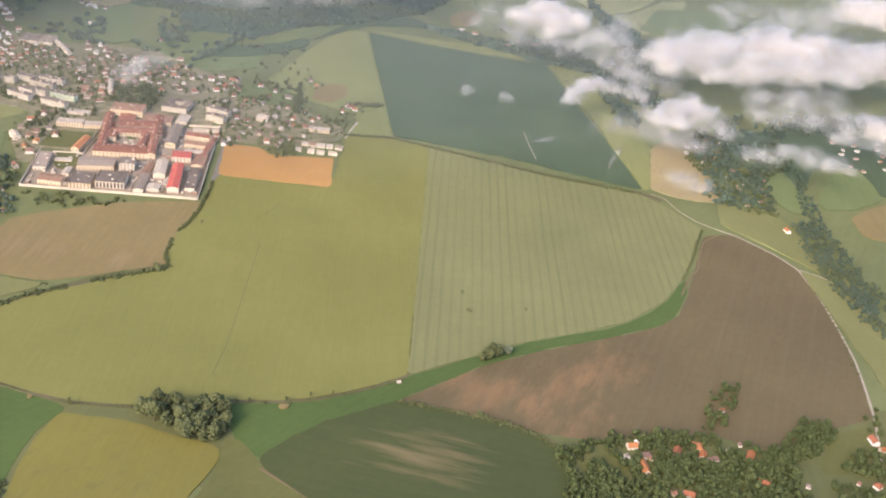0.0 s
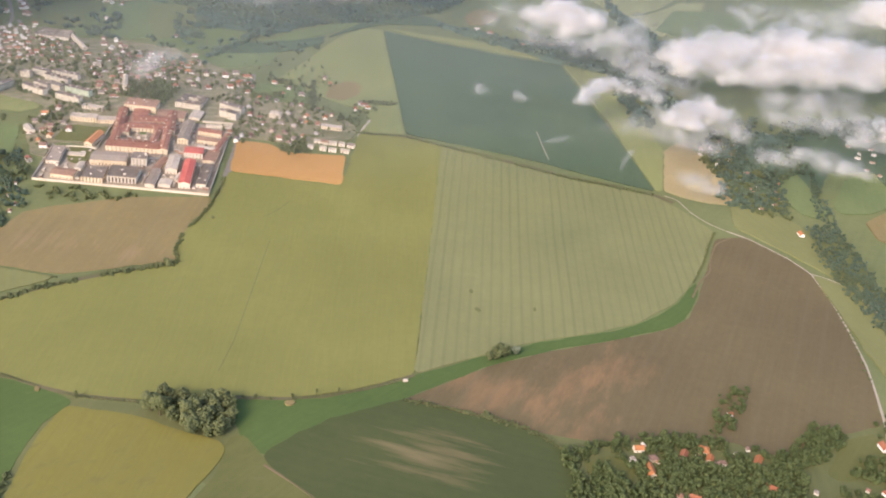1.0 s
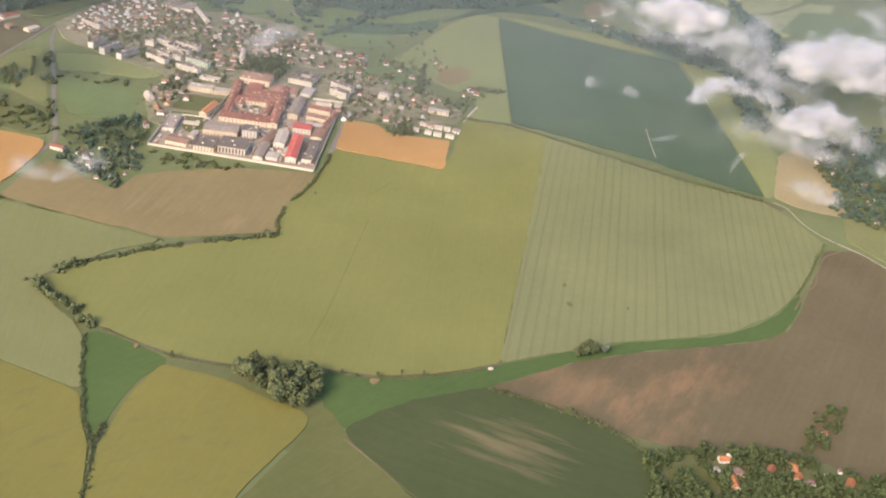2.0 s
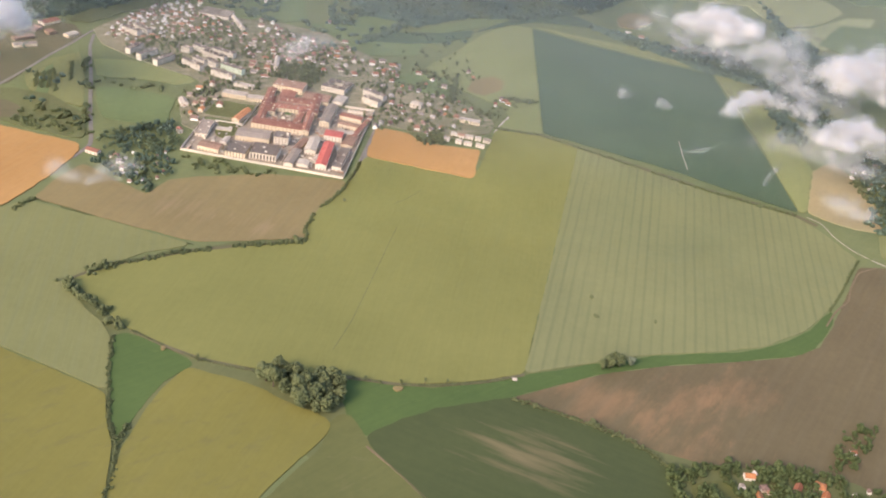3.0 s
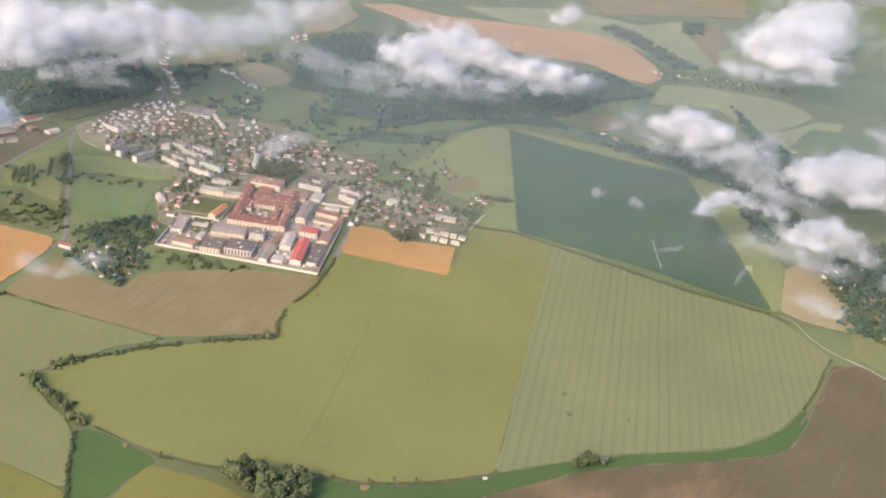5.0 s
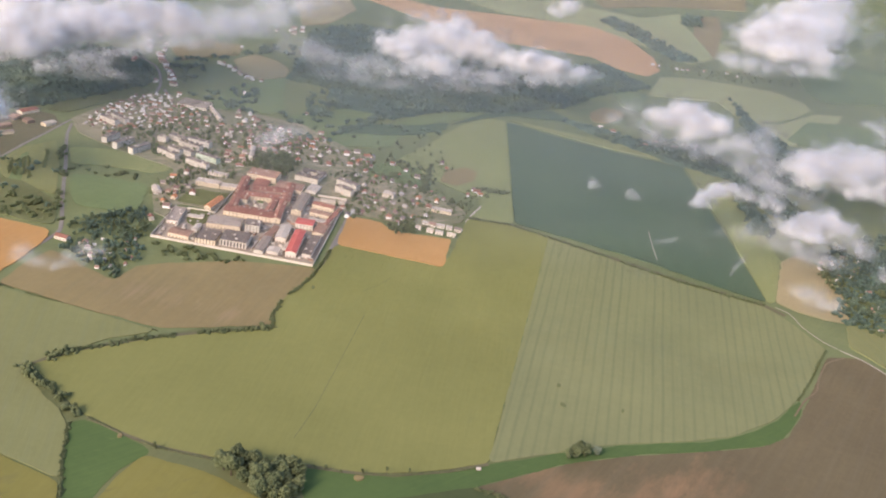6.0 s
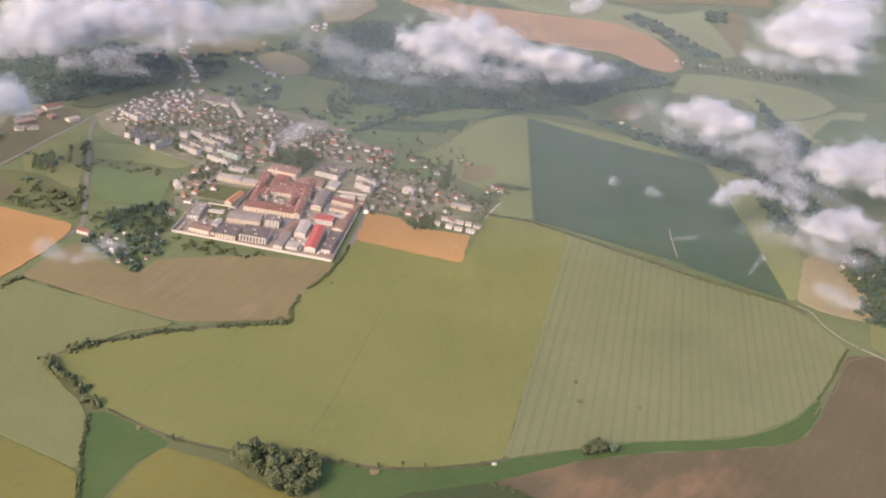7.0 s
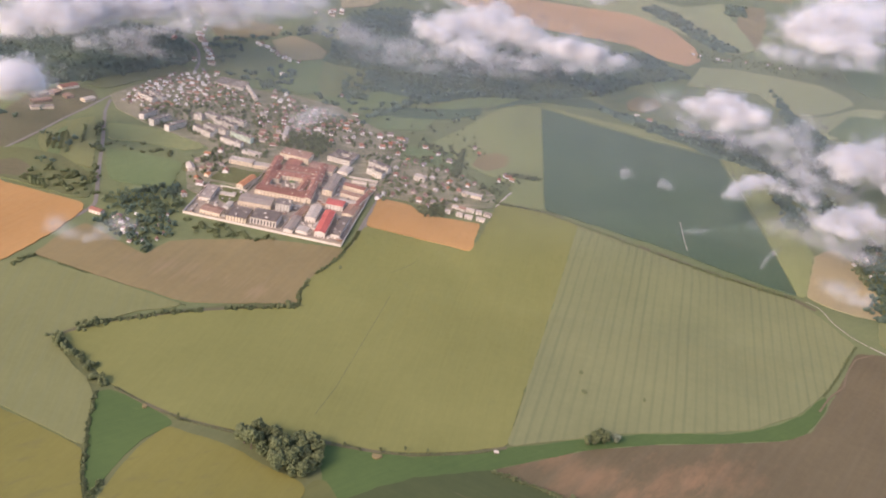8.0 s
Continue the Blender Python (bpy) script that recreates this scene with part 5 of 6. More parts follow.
block("factory_hall", [(-649.7, 1568.3), (-619.1, 1567.5), (-633.6, 1605.4)], 7, "pale flat-roofed factory hall beside the town", "white", "grey_roof", "flat", 1)
block("factory_hall", [(-619.1, 1567.5), (-594.4, 1570.3), (-609.2, 1607.6)], 7, "pale flat-roofed factory hall beside the town", "white", "grey_roof", "flat", 1)

# apartment blocks
G = "panel apartment blocks"
for corners, wall in (
    ([(-658.5, 1330.4), (-653.8, 1365.6), (-659.8, 1381.1)], "panel_wall"), ([(-634.0, 1316.4), (-623.9, 1354.4), (-630.3, 1369.1)], "panel_wall"),
    ([(-603.1, 1307.3), (-591.6, 1345.3), (-597.7, 1359.8)], "panel_wall"), ([(-576.0, 1334.5), (-540.1, 1319.9), (-546.9, 1345.1)], "panel_wall"),
    ([(-520.4, 1315.5), (-482.9, 1305.9), (-488.8, 1330.5)], "panel_wall"), ([(-517.4, 1346.8), (-479.2, 1336.7), (-485.1, 1362.2)], "green_wall"),
    ([(-565.6, 1350.7), (-542.6, 1341.9), (-547.5, 1356.8)], "panel_wall"), ([(-562.6, 1383.9), (-523.2, 1373.2), (-527.9, 1388.7)], "panel_wall"),
    ([(-554.4, 1402.5), (-516.7, 1396.4), (-523.6, 1417.3)], "panel_wall"), ([(-598.9, 1384.5), (-584.1, 1381.9), (-591.8, 1402.6)], "panel_wall"),
    ([(-586.5, 1399.7), (-557.4, 1393.9), (-564.9, 1414.8)], "panel_wall"), ([(-709.8, 1442.3), (-676.0, 1424.1), (-682.5, 1440.8)], "panel_wall"),
    ([(-718.9, 1421.1), (-686.5, 1409.5), (-693.1, 1425.8)], "panel_wall"), ([(-545.3, 1352.2), (-523.9, 1342.4), (-528.6, 1357.3)], "panel_wall"),
):
    block("apartment_block", corners, 10.5, "pale panel apartment block with rows of windows", wall, "flat_roof", "flat", 4, 3.4, group=G, deep=9.5, sides="fb")


# houses
def make_house(seed, length, width, height, shape, wing=False, roof="house_roof"):
    r = random.Random(seed)
    e = thing("house", "small plastered family house with a tiled pitched roof", "house", "houses of the town", (0, -900, 0))
    rise = width * r.uniform(0.34, 0.45)
    part("wall", wall_body(length, width, height, rise if shape == "gable" else 0), MAT["house_wall"], e)
    bm = bmesh.new()
    (gable if shape == "gable" else hip)(bm, length, width, height, rise)
    if wing:
        box(bm, length / 2 + 0.5, -width / 2, 2.6, length / 2 + 4.5, width / 4, 2.9)
    part("roof", bm, MAT[roof], e)
    if wing:
        bm = bmesh.new()
        box(bm, length / 2, -width / 2 + 0.2, -0.4, length / 2 + 4.2, width / 4 - 0.2, 2.6)
        part("garage", bm, MAT["house_wall"], e)
    bm = bmesh.new()
    box(bm, length * 0.15, 0.4, height + rise * 0.4, length * 0.15 + 0.7, 1.1, height + rise + 0.9)
    part("chimney", bm, MAT["brown_roof"], e)
    windows(e, length, width, height, 1, 4.5, 1.3, 1.4, "f")
    return e


HOUSES = [make_house(1, 11, 8, 5.2, "gable"), make_house(2, 9.5, 9, 5.6, "hip"), make_house(3, 12, 7.5, 3.4, "gable", True), make_house(4, 10, 8.5, 5.8, "gable", True), make_house(5, 13, 8, 3.6, "hip")]
VILLAS = [make_house(6, 12, 8, 4.6, "gable", False, "orange_roof"), make_house(7, 10, 9, 4.2, "hip", False, "orange_roof"), make_house(8, 14, 7.5, 3.4, "gable", False, "orange_roof"), make_house(9, 9, 8, 4.4, "hip")]
HUSED = set()


def settle_house(x, y, turn, r, scale=1.0, kinds=None):
    model = r.choice(kinds or HOUSES)
    m = Matrix.Translation((x, y, 0)) @ Matrix.Rotation(turn, 4, "Z")
    k = scale * r.uniform(0.85, 1.15)
    if model.name not in HUSED:
        HUSED.add(model.name)
        model.matrix_basis = m
        ob = model
    else:
        ob = copy_thing(model, m)
        ob.matrix_basis = m
    ob.scale = (k, k * r.uniform(0.9, 1.1), k)


def small_trees(name, sites, label, seed, low=3.0, high=7.0, material="leaf"):
    """Garden trees and shrubs of a few clumps each, in one mesh."""
    r = random.Random(seed)
    verts, faces = [], []
    for x, y in sites:
        h = r.uniform(low, high)
        w = h * r.uniform(0.30, 0.55)
        for k in range(8):
            u = r.uniform(0.2, 0.95)
            blob(verts, faces, (x + r.gauss(0, w * 0.5), y + r.gauss(0, w * 0.5), h * u), w * r.uniform(0.3, 0.65) * (1.25 - 0.6 * u), r, 1.2)
    return tagged(new(name, mesh_from(name, verts, faces, MAT[material])), label, "trees", kind="stuff")


GARDENS = []
PARK = [(-431, 1352), (-441, 1423), (-383, 1436), (-365, 1400), (-373, 1338), (-391, 1361)]
HOMES = [(-284, 1465), (-283, 1482), (-261, 1464), (-264, 1443), (-242, 1426), (-228, 1425), (-215, 1422), (-175, 1417), (-188, 1372), (-160, 1373), (-123, 1390), (-242, 1351), (-243, 1319), (-225, 1298), (-200, 1298), (-181, 1300), (-227, 1272), (-238, 1265), (-185, 1274), (-164, 1278), (-153, 1297), (-136, 1309), (-84, 1455), (-71, 1442), (-143, 1532), (-204, 1481), (-231, 1498), (-256, 1275), (-242, 1250), (-216, 1322), (-172, 1326), (-139, 1348), (-349, 1513), (-330, 1501), (-372, 1495), (-349, 1467), (-388, 1507), (-400, 1454), (-425, 1454), (-403, 1520), (-295, 1476), (-270, 1479), (-240, 1399), (-270, 1414), (-206, 1356)]
HOMES += [(-189, 1411), (-166, 1349), (-169, 1264), (-261, 1346), (-226, 1344), (-248, 1373), (-146, 1405), (-212, 1457), (-180, 1459), (-194, 1333), (-153, 1347), (-155, 1554)]
r = random.Random(71)
for x, y in HOMES:
    if free((x, y), 5):
        settle_house(x, y, 0.1 + r.choice((0, 1.5708)) + r.uniform(-0.2, 0.2), r, 0.8)
    GARDENS += [(x + r.uniform(8, 14) * math.cos(a), y + r.uniform(8, 16) * math.sin(a)) for a in (r.uniform(0, 2), r.uniform(2, 4), r.uniform(4, 6.2), r.uniform(0, 6.2))]
for poly, gap, turn, seed, size in (
    ([(-375, 1505), (-282, 1535), (-271, 1454), (-312, 1428), (-351, 1427)], 20, 0.3, 4, 0.9),
    ([(-531, 1210), (-506, 1290), (-463, 1214), (-474, 1145)], 16, 0.2, 3, 0.85),
    ([(-532, 1488), (-506, 1580), (-434, 1558), (-368, 1422), (-392, 1377), (-437, 1348), (-476, 1352)], 14.5, 0.3, 2, 0.78),
    ([(-644, 1575), (-551, 1547), (-527, 1475), (-583, 1463), (-621, 1478)], 13, 0.4, 18, 0.68),
    ([(-506, 991), (-468, 997), (-455, 957), (-482, 960)], 14, 0.3, 15, 0.6),
    
    ([(-465, 1419), (-462, 1520), (-352, 1562), (-375, 1505), (-409, 1426)], 15, 0.3, 17, 0.76),
):
    r = random.Random(seed)
    for x, y in scatter(poly, gap, r):
        if r.random() < 0.93 and not inside((x, y), PARK):
            settle_house(x + r.uniform(-2, 2), y + r.uniform(-2, 2), turn + r.choice((0, 1.5708)) + r.uniform(-0.12, 0.12), r, size)
            GARDENS.append((x + gap * 0.5, y + r.uniform(-0.4, 0.4) * gap))
            GARDENS.append((x - gap * 0.5, y + r.uniform(-0.4, 0.4) * gap))
            GARDENS.append((x + r.uniform(-0.4, 0.4) * gap, y + gap * 0.55))
        else:
            GARDENS += [(x + r.uniform(-5, 5), y + r.uniform(-5, 5)) for _ in range(4)]
small_trees("park_trees", scatter(PARK, 6.5, random.Random(14)), "dense leafy park trees in the town", 34, 6, 11)
small_trees("garden_trees", GARDENS, "small leafy garden trees and shrubs between the houses", 31, 3.5, 8.5)
small_trees("town_trees", scatter([(-511, 1222), (-511, 1301), (-445, 1343), (-435, 1295), (-487, 1268), (-473, 1196)], 8, random.Random(5)) + scatter([(-439, 1390), (-376, 1416), (-372, 1375), (-418, 1346)], 6, random.Random(6)) + scatter([(-317, 1396), (-268, 1442), (-260, 1376), (-300, 1384)], 8, random.Random(7)) + scatter([(-654, 1317), (-567, 1322), (-458, 1307), (-511, 1301), (-615, 1343)], 14, random.Random(8)) + [p for p in scatter([(-695, 1384), (-622, 1460), (-514, 1467), (-463, 1331), (-522, 1305), (-592, 1335), (-611, 1316), (-662, 1323)], 9, random.Random(28)) if free(p, 3)] + scatter([(-313, 1571), (-181, 1698), (-147, 1565), (-239, 1521)], 24, random.Random(9)) + scatter([(-182, 1245), (-142, 1277), (-138, 1235), (-169, 1224)], 5, random.Random(10)) + scatter([(-269, 1344), (-223, 1455), (-162, 1437), (-89, 1399), (-89, 1314), (-147, 1281), (-223, 1272)], 19, random.Random(15)) + scatter([(-209, 1525), (-156, 1559), (-149, 1444), (-158, 1398), (-198, 1471)], 15, random.Random(16)) + scatter([(-112, 1373), (-71, 1464), (-68, 1381), (-90, 1320)], 10, random.Random(12)), "trees and shrubs along the town's edge and streets", 32, 4, 9)


def far_houses(name, polys, gap, label, seed, size=1.0):
    """Villages too far off to tell their houses apart: plain walls under pitched roofs, in one mesh."""
    r = random.Random(seed)
    bm = bmesh.new()
    for poly in polys:
        for x, y in along(poly, gap, r, 3) if len(poly) == 2 else scatter(poly, gap, r):
            first = len(bm.verts)
            l, w, h = (size * r.uniform(9, 14), size * r.uniform(7, 9), size * r.uniform(3.4, 5.8))
            box(bm, -l / 2, -w / 2, -0.4, l / 2, w / 2, h)
            split = len(bm.faces)
            gable(bm, l, w, h, w * 0.4)
            bm.faces.ensure_lookup_table()
            for f in bm.faces[split:]:
                f.material_index = 1
            bm.verts.ensure_lookup_table()
            m = Matrix.Translation((x, y, 0)) @ Matrix.Rotation(r.choice((0.2, 1.8)) + r.uniform(-0.3, 0.3), 4, "Z")
            bmesh.ops.transform(bm, matrix=m, verts=bm.verts[first:])
    me = mesh_of(name, bm, MAT["far_wall"])
    me.materials.append(MAT["far_roof"])
    return tagged(new(name, me), label, "houses", kind="stuff")


far_houses("far_houses", [[(-738, 1387), (-745, 1498), (-730, 1583), (-675, 1643), (-650, 1570), (-612, 1449), (-654, 1420), (-680, 1374)]], 11, "dense quarter of small pale family houses", 40, 0.64)
small_trees("town_trees", scatter([(-734, 1379), (-745, 1498), (-730, 1583), (-675, 1643), (-650, 1570), (-610, 1444), (-651, 1415), (-677, 1370)], 13, random.Random(13)), "garden trees among the far houses", 33, 3, 6.5)
far_houses("far_houses", [[(-530, 1000), (-466, 1045), (-443, 1000), (-444, 938), (-484, 955)]], 13, "little huts in allotment gardens beside a wood", 50, 0.4)
far_houses("far_houses", [[(-823, 1864), (-788, 1806)], [(-788, 1817), (-734, 1730)], [(-732, 1711), (-717, 1726)], [(-716, 1677), (-698, 1684)], [(-751, 1673), (-745, 1689)]], 13, "far row of village houses along a road", 41, 0.95)
far_houses("far_houses", [[(-704, 1893), (-656, 1861)], [(-656, 1861), (-616, 1824)], [(-616, 1824), (-577, 1814)]], 14, "far row of houses beside a pale mown field", 42, 0.9)
far_houses("far_houses", [[(-898, 1950), (-862, 1884), (-831, 1880), (-822, 1927), (-859, 1994), (-896, 2008)], [(-712, 2237), (-661, 2305)], [(-726, 2060), (-700, 2022)], [(-579, 1719), (-561, 1698)]], 34, "scattered far houses under drifting cloud", 52, 0.9)
far_houses("far_houses", [[(-550, 1571), (-552, 1602), (-527, 1607), (-505, 1594), (-512, 1556), (-530, 1548)], [(-441, 1664), (-431, 1673)], [(-386, 1576), (-369, 1583)]], 20, "scattered houses at the upper edge of town", 53, 0.85)
block("factory_hall", [(-834, 1759), (-824, 1763), (-839, 1799)], 8, "large pinkish building at the edge of a far wood", "cream", "red_roof", "gable", 1)
far_houses("far_houses", [[(238, 2695), (260, 2695)], [(304, 2702), (346, 2715)], [(373, 2727), (389, 2735)], [(451, 2773), (501, 2738)]], 24, "distant village among trees", 43, 0.7)
small_trees("village_trees", scatter([(231, 2660), (261, 2762), (357, 2783), (519, 2823), (650, 2808), (633, 2740), (505, 2689), (350, 2637)], 16, random.Random(35)), "trees between the houses of a distant village", 36, 5, 9)
for k, (line, deep, roof, tell) in enumerate((
    ([(-828, 1291), (-812, 1318)], 12, "brown_roof", "long low shed with a dull brown roof"),
    ([(-814, 1266), (-791, 1291)], 11, "grey_roof", "long low shed with a dusty grey roof"),
    ([(-844, 1320), (-834, 1342)], 12, "pale_roof", "low workshop with a pale roof"),
    ([(-830, 1376), (-818, 1405)], 16, "red_roof", "workshop with a faded red roof"),
    ([(-825, 1343), (-824, 1362)], 14, "brown_roof", "low shed with a brown roof"),
    ([(-771, 1346), (-764, 1366)], 12, "pale_roof", "low pale shed beside the road"),
    ([(-801, 1342), (-795, 1354)], 14, "brown_roof", "small reddish-brown workshop on the yard"),
)):
    block("industrial_shed", [*line, line[1]], 4.5, tell, "cream" if k % 2 else "timber", roof, "gable", 0, rise=1.6, deep=deep, group="sheds of the industrial yard")
far_houses("far_houses", [[(237, 685), (270, 688), (280, 661), (241, 643)], [(300, 691), (359, 700), (355, 684), (302, 665)]], 17, "small sheds and annexes among village trees", 49, 0.42)
far_houses("far_houses", [[(87, 1980), (147, 1988), (147, 1946), (100, 1947)], [(194, 1918), (325, 1966), (310, 1917), (205, 1874)]], 26, "distant houses along a tree belt", 44)
far_houses("far_houses", [[(456, 1463), (513, 1460), (515, 1408), (475, 1398)], [(504, 1372), (555, 1388), (555, 1313), (507, 1312)], [(738, 1556), (858, 1634), (864, 1474), (767, 1423)]], 24, "village houses among trees by the valley", 45, 0.6)
far_houses("far_houses", [[(479, 1475), (559, 1525), (536, 1400), (489, 1398)], [(536, 1368), (582, 1371), (560, 1265), (508, 1233)]], 22, "village houses beside a tan field", 46, 0.6)
far_houses("far_houses", [[(-694, 2282), (-662, 2339), (-639, 2284), (-672, 2237)]], 24, "far sheds and houses at the edge of town", 47)
r = random.Random(99)
for (x, y), (turn, size, kind) in zip(VILLAGE, ((0.2, 0.8, 0), (0.3, 0.5, 3), (0.4, 0.72, 3), (1.75, 0.95, 2), (1.2, 0.75, 0), (-0.2, 0.85, 1), (1.2, 0.85, 0), (0.5, 0.5, 3), (1.1, 0.9, 2), (0.3, 0.5, 0), (0.1, 0.55, 3), (-0.2, 0.8, 0), (0.4, 0.55, 3), (-0.6, 0.9, 2), (1.7, 0.85, 0), (0.6, 0.9, 1), (1.2, 0.5, 3), (0.3, 0.7, 0), (1.0, 0.5, 3))):
    settle_house(x, y, turn, r, size, [VILLAS[kind]])
for x, y in [(559, 1177)] + [(-270, 1330), (-287, 1475), (-273, 1478), (-79, 1453), (-90, 1431), (-131, 1375), (-513, 1002)]:
    settle_house(x, y, r.choice((0.2, 1.8)) + r.uniform(-0.2, 0.2), r, 0.82, VILLAS)
small_trees("village_undergrowth", away(scatter([(176, 661), (231, 687), (304, 704), (342, 705), (363, 691), (393, 692), (431, 743), (463, 736), (446, 704), (398, 674), (396, 636), (406, 605), (166, 552), (180, 625)], 3.7, random.Random(61)) + scatter([(437, 665), (496, 720), (535, 719), (482, 596), (409, 586)], 5.5, random.Random(62)) + scatter([(340, 754), (365, 795), (381, 788), (365, 749), (337, 707), (322, 708)], 6, random.Random(63)), 9.0), "dense shrubs and garden trees round the village houses", 64, 4.5, 11, "leaf_grove")
small_trees("orchard_rows", [(x + r.uniform(-1, 1), y) for line in ([(-710, 1148), (-735, 1197)], [(-701, 1149), (-728, 1202)], [(-691, 1150), (-724, 1212)], [(-679, 1148), (-722, 1220)], [(-682, 1192), (-713, 1254)]) for x, y in along(line, 4, r, 1)], "rows of orchard trees on green strips", 65, 4, 6)
# small things in the fields
def white_trailer(x, y, turn):
    """A box trailer on wheels with a drawbar."""
    e = thing("trailer", "small white farm trailer parked on the grass", "trailer", "", (x, y, 0.3), turn)
    bm = bmesh.new()
    box(bm, -2.2, -1.2, 0.8, 2.2, 1.2, 2.7)
    bmesh.ops.bevel(bm, geom=bm.edges[:], offset=0.12, segments=2, affect="EDGES")
    part("body", bm, MAT["white"], e)
    for wx in (-1.2, 1.2):
        for wy in (-1.35, 1.35):
            bm = bmesh.new()
            bmesh.ops.create_cone(bm, cap_ends=True, segments=14, radius1=0.5, radius2=0.5, depth=0.35)
            ob = part("wheel", bm, MAT["dark_roof"], e)
            ob.matrix_basis = pose(wx, wy, 0.5, 90)
    bm = bmesh.new()
    box(bm, 2.2, -0.1, 0.8, 3.6, 0.1, 0.95)
    part("drawbar", bm, MAT["grey_roof"], e)


white_trailer(29, 740, 0.3)
field("field_bare_spot", [(-79, 687), (-76, 690), (-70, 691), (-70, 686), (-75, 683)], "stubble", "bare patch of reddish soil at the hedge", 0.3)
field("field_bare_spot", [(-297, 667), (-294, 669), (-291, 665), (-294, 663)], "stubble", "small bare soil patch in the meadow", 0.3)
strip("track", [(204, 1438), (209, 1380), (215, 1332)], 4, "gravel", "pale worn track in the dark crop", 0.95, "track")

# ---- clouds ----
def cloud(lobes, label, seed, material="cloud"):
    """A cloud of round lobes (x, y, z, radius), each a drift of soft overlapping puffs, thickest in the middle and torn at the rim."""
    r = random.Random(seed)
    base = bmesh.new()
    bmesh.ops.create_icosphere(base, subdivisions=1, radius=1)
    co = np.array([v.co[:] for v in base.verts])
    tri = np.array([[v.index for v in f.verts] for f in base.faces])
    base.free()
    x0, y0 = sum(q[0] for q in lobes) / len(lobes), sum(q[1] for q in lobes) / len(lobes)
    floor_z = min(q[2] - 0.45 * q[3] for q in lobes)
    vs, fs, full, normals = [], [], [], []
    for at in lobes:
        near = sorted(lobes, key=lambda q: (q[0] - at[0]) ** 2 + (q[1] - at[1]) ** 2)[:4]
        for k in range(130 if material == "cloud" else 80):
            big = k % 3 == 0
            to, w = r.choice(near), r.uniform(0, 0.6)
            x, y, z, size = (p + (q - p) * w for p, q in zip(at, to))
            u = Vector((r.gauss(0, 1), r.gauss(0, 1), r.gauss(0, 1))).normalized() * (r.random() ** 0.5) * (0.6 if big else 1.0)
            d = u.length
            p = Vector((u.x * 1.25, u.y * 1.25, u.z * 0.9)) * size * 1.05
            p += Vector((x - x0, y - y0, z - floor_z))
            p += noise.noise_vector(p / size * 1.1 + Vector((seed, 0, 0))) * size * 0.45
            p.z = max(p.z, size * r.uniform(0.05, 0.22))
            fringe = k % 5 > 2
            if fringe:
                p += Vector((u.x, u.y, u.z * 0.5)) * size * r.uniform(0.15, 1.3)
            rad = size * (r.uniform(0.34, 0.55) if big else r.uniform(0.12, 0.32)) * (1.15 - 0.4 * d)
            ph = r.uniform(0, 50)
            wave = 1 + 0.2 * np.sin(co @ np.array([3.1, 2.3, 1.7]) * 2.0 + ph) + 0.14 * np.sin(co @ np.array([-4.3, 5.1, 3.9]) * 1.7 + ph * 2)
            fs.append(tri + len(co) * len(vs))
            vs.append(co * wave[:, None] * rad * np.array([1.3, 1.3, 0.85]) + np.array(p[:]))
            full.append(np.full(len(co), 0.42 if fringe else max(0.1, 1.05 - 0.5 * d)))
            outward = np.array([u.x, u.y, u.z + 0.35]) * 1.1
            n = co * 0.45 + outward
            normals.append(n / np.linalg.norm(n, axis=1)[:, None])
    me = bpy.data.meshes.new("cloud")
    me.from_pydata(np.concatenate(vs).tolist(), [], np.concatenate(fs).tolist())
    me.attributes.new("fullness", "FLOAT", "POINT").data.foreach_set("value", np.concatenate(full).astype(np.float32))
    me.materials.append(MAT[material])
    me.shade_smooth()
    me.normals_split_custom_set_from_vertices(np.concatenate(normals).tolist())
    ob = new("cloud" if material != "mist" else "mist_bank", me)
    ob.location = (x0, y0, floor_z)
    return tagged(ob, label, "cloud", "drifting clouds", "stuff")


WHITE, THIN = "bright white heaped cloud with a soft ragged edge", "thin torn white cloud wisp"
cloud([(-968, 1559, 119, 56), (-832, 1360, 114, 36), (-836, 1464, 116, 45), (-970, 1633, 117, 48), (-834, 1588, 119, 55), (-809, 1666, 118, 53), (-757, 1709, 117, 50), (-699, 1720, 116, 42)], WHITE, 1, "cloud")
cloud([(-676, 1831, 112, 47), (-626, 1859, 110, 42), (-608, 1980, 111, 44), (-589, 2098, 112, 46), (-565, 2221, 110, 40), (-688, 2095, 112, 47), (-637, 1682, 107, 29), (-668, 1578, 106, 26), (-717, 1507, 106, 25)], THIN, 2, "wisp")
cloud([(-736, 1098, 103, 33), (-723, 1126, 103, 31), (-769, 1161, 101, 25)], WHITE, 3, "cloud")
cloud([(-312, 1994, 107, 48), (-341, 1886, 104, 36), (-264, 2065, 109, 55), (-189, 2031, 108, 51), (-255, 2231, 104, 36), (-123, 2008, 106, 43), (-58, 1975, 105, 39), (-6, 1989, 104, 35), (-235, 1830, 104, 35), (45, 1998, 101, 22)], WHITE, 5, "cloud")
cloud([(-361, 1787, 97, 27), (-373, 1730, 94, 17), (-127, 1841, 99, 35), (-50, 1857, 98, 32), (23, 1937, 98, 31), (66, 2016, 96, 25), (-281, 1762, 97, 29), (-188, 1802, 97, 29)], THIN, 6, "wisp")
cloud([(476, 2694, 119, 54), (547, 2865, 124, 77), (641, 2874, 126, 85), (768, 3103, 126, 84), (547, 2561, 116, 45), (650, 2634, 118, 54), (689, 3366, 125, 82), (884, 3645, 129, 94)], WHITE, 7, "cloud")
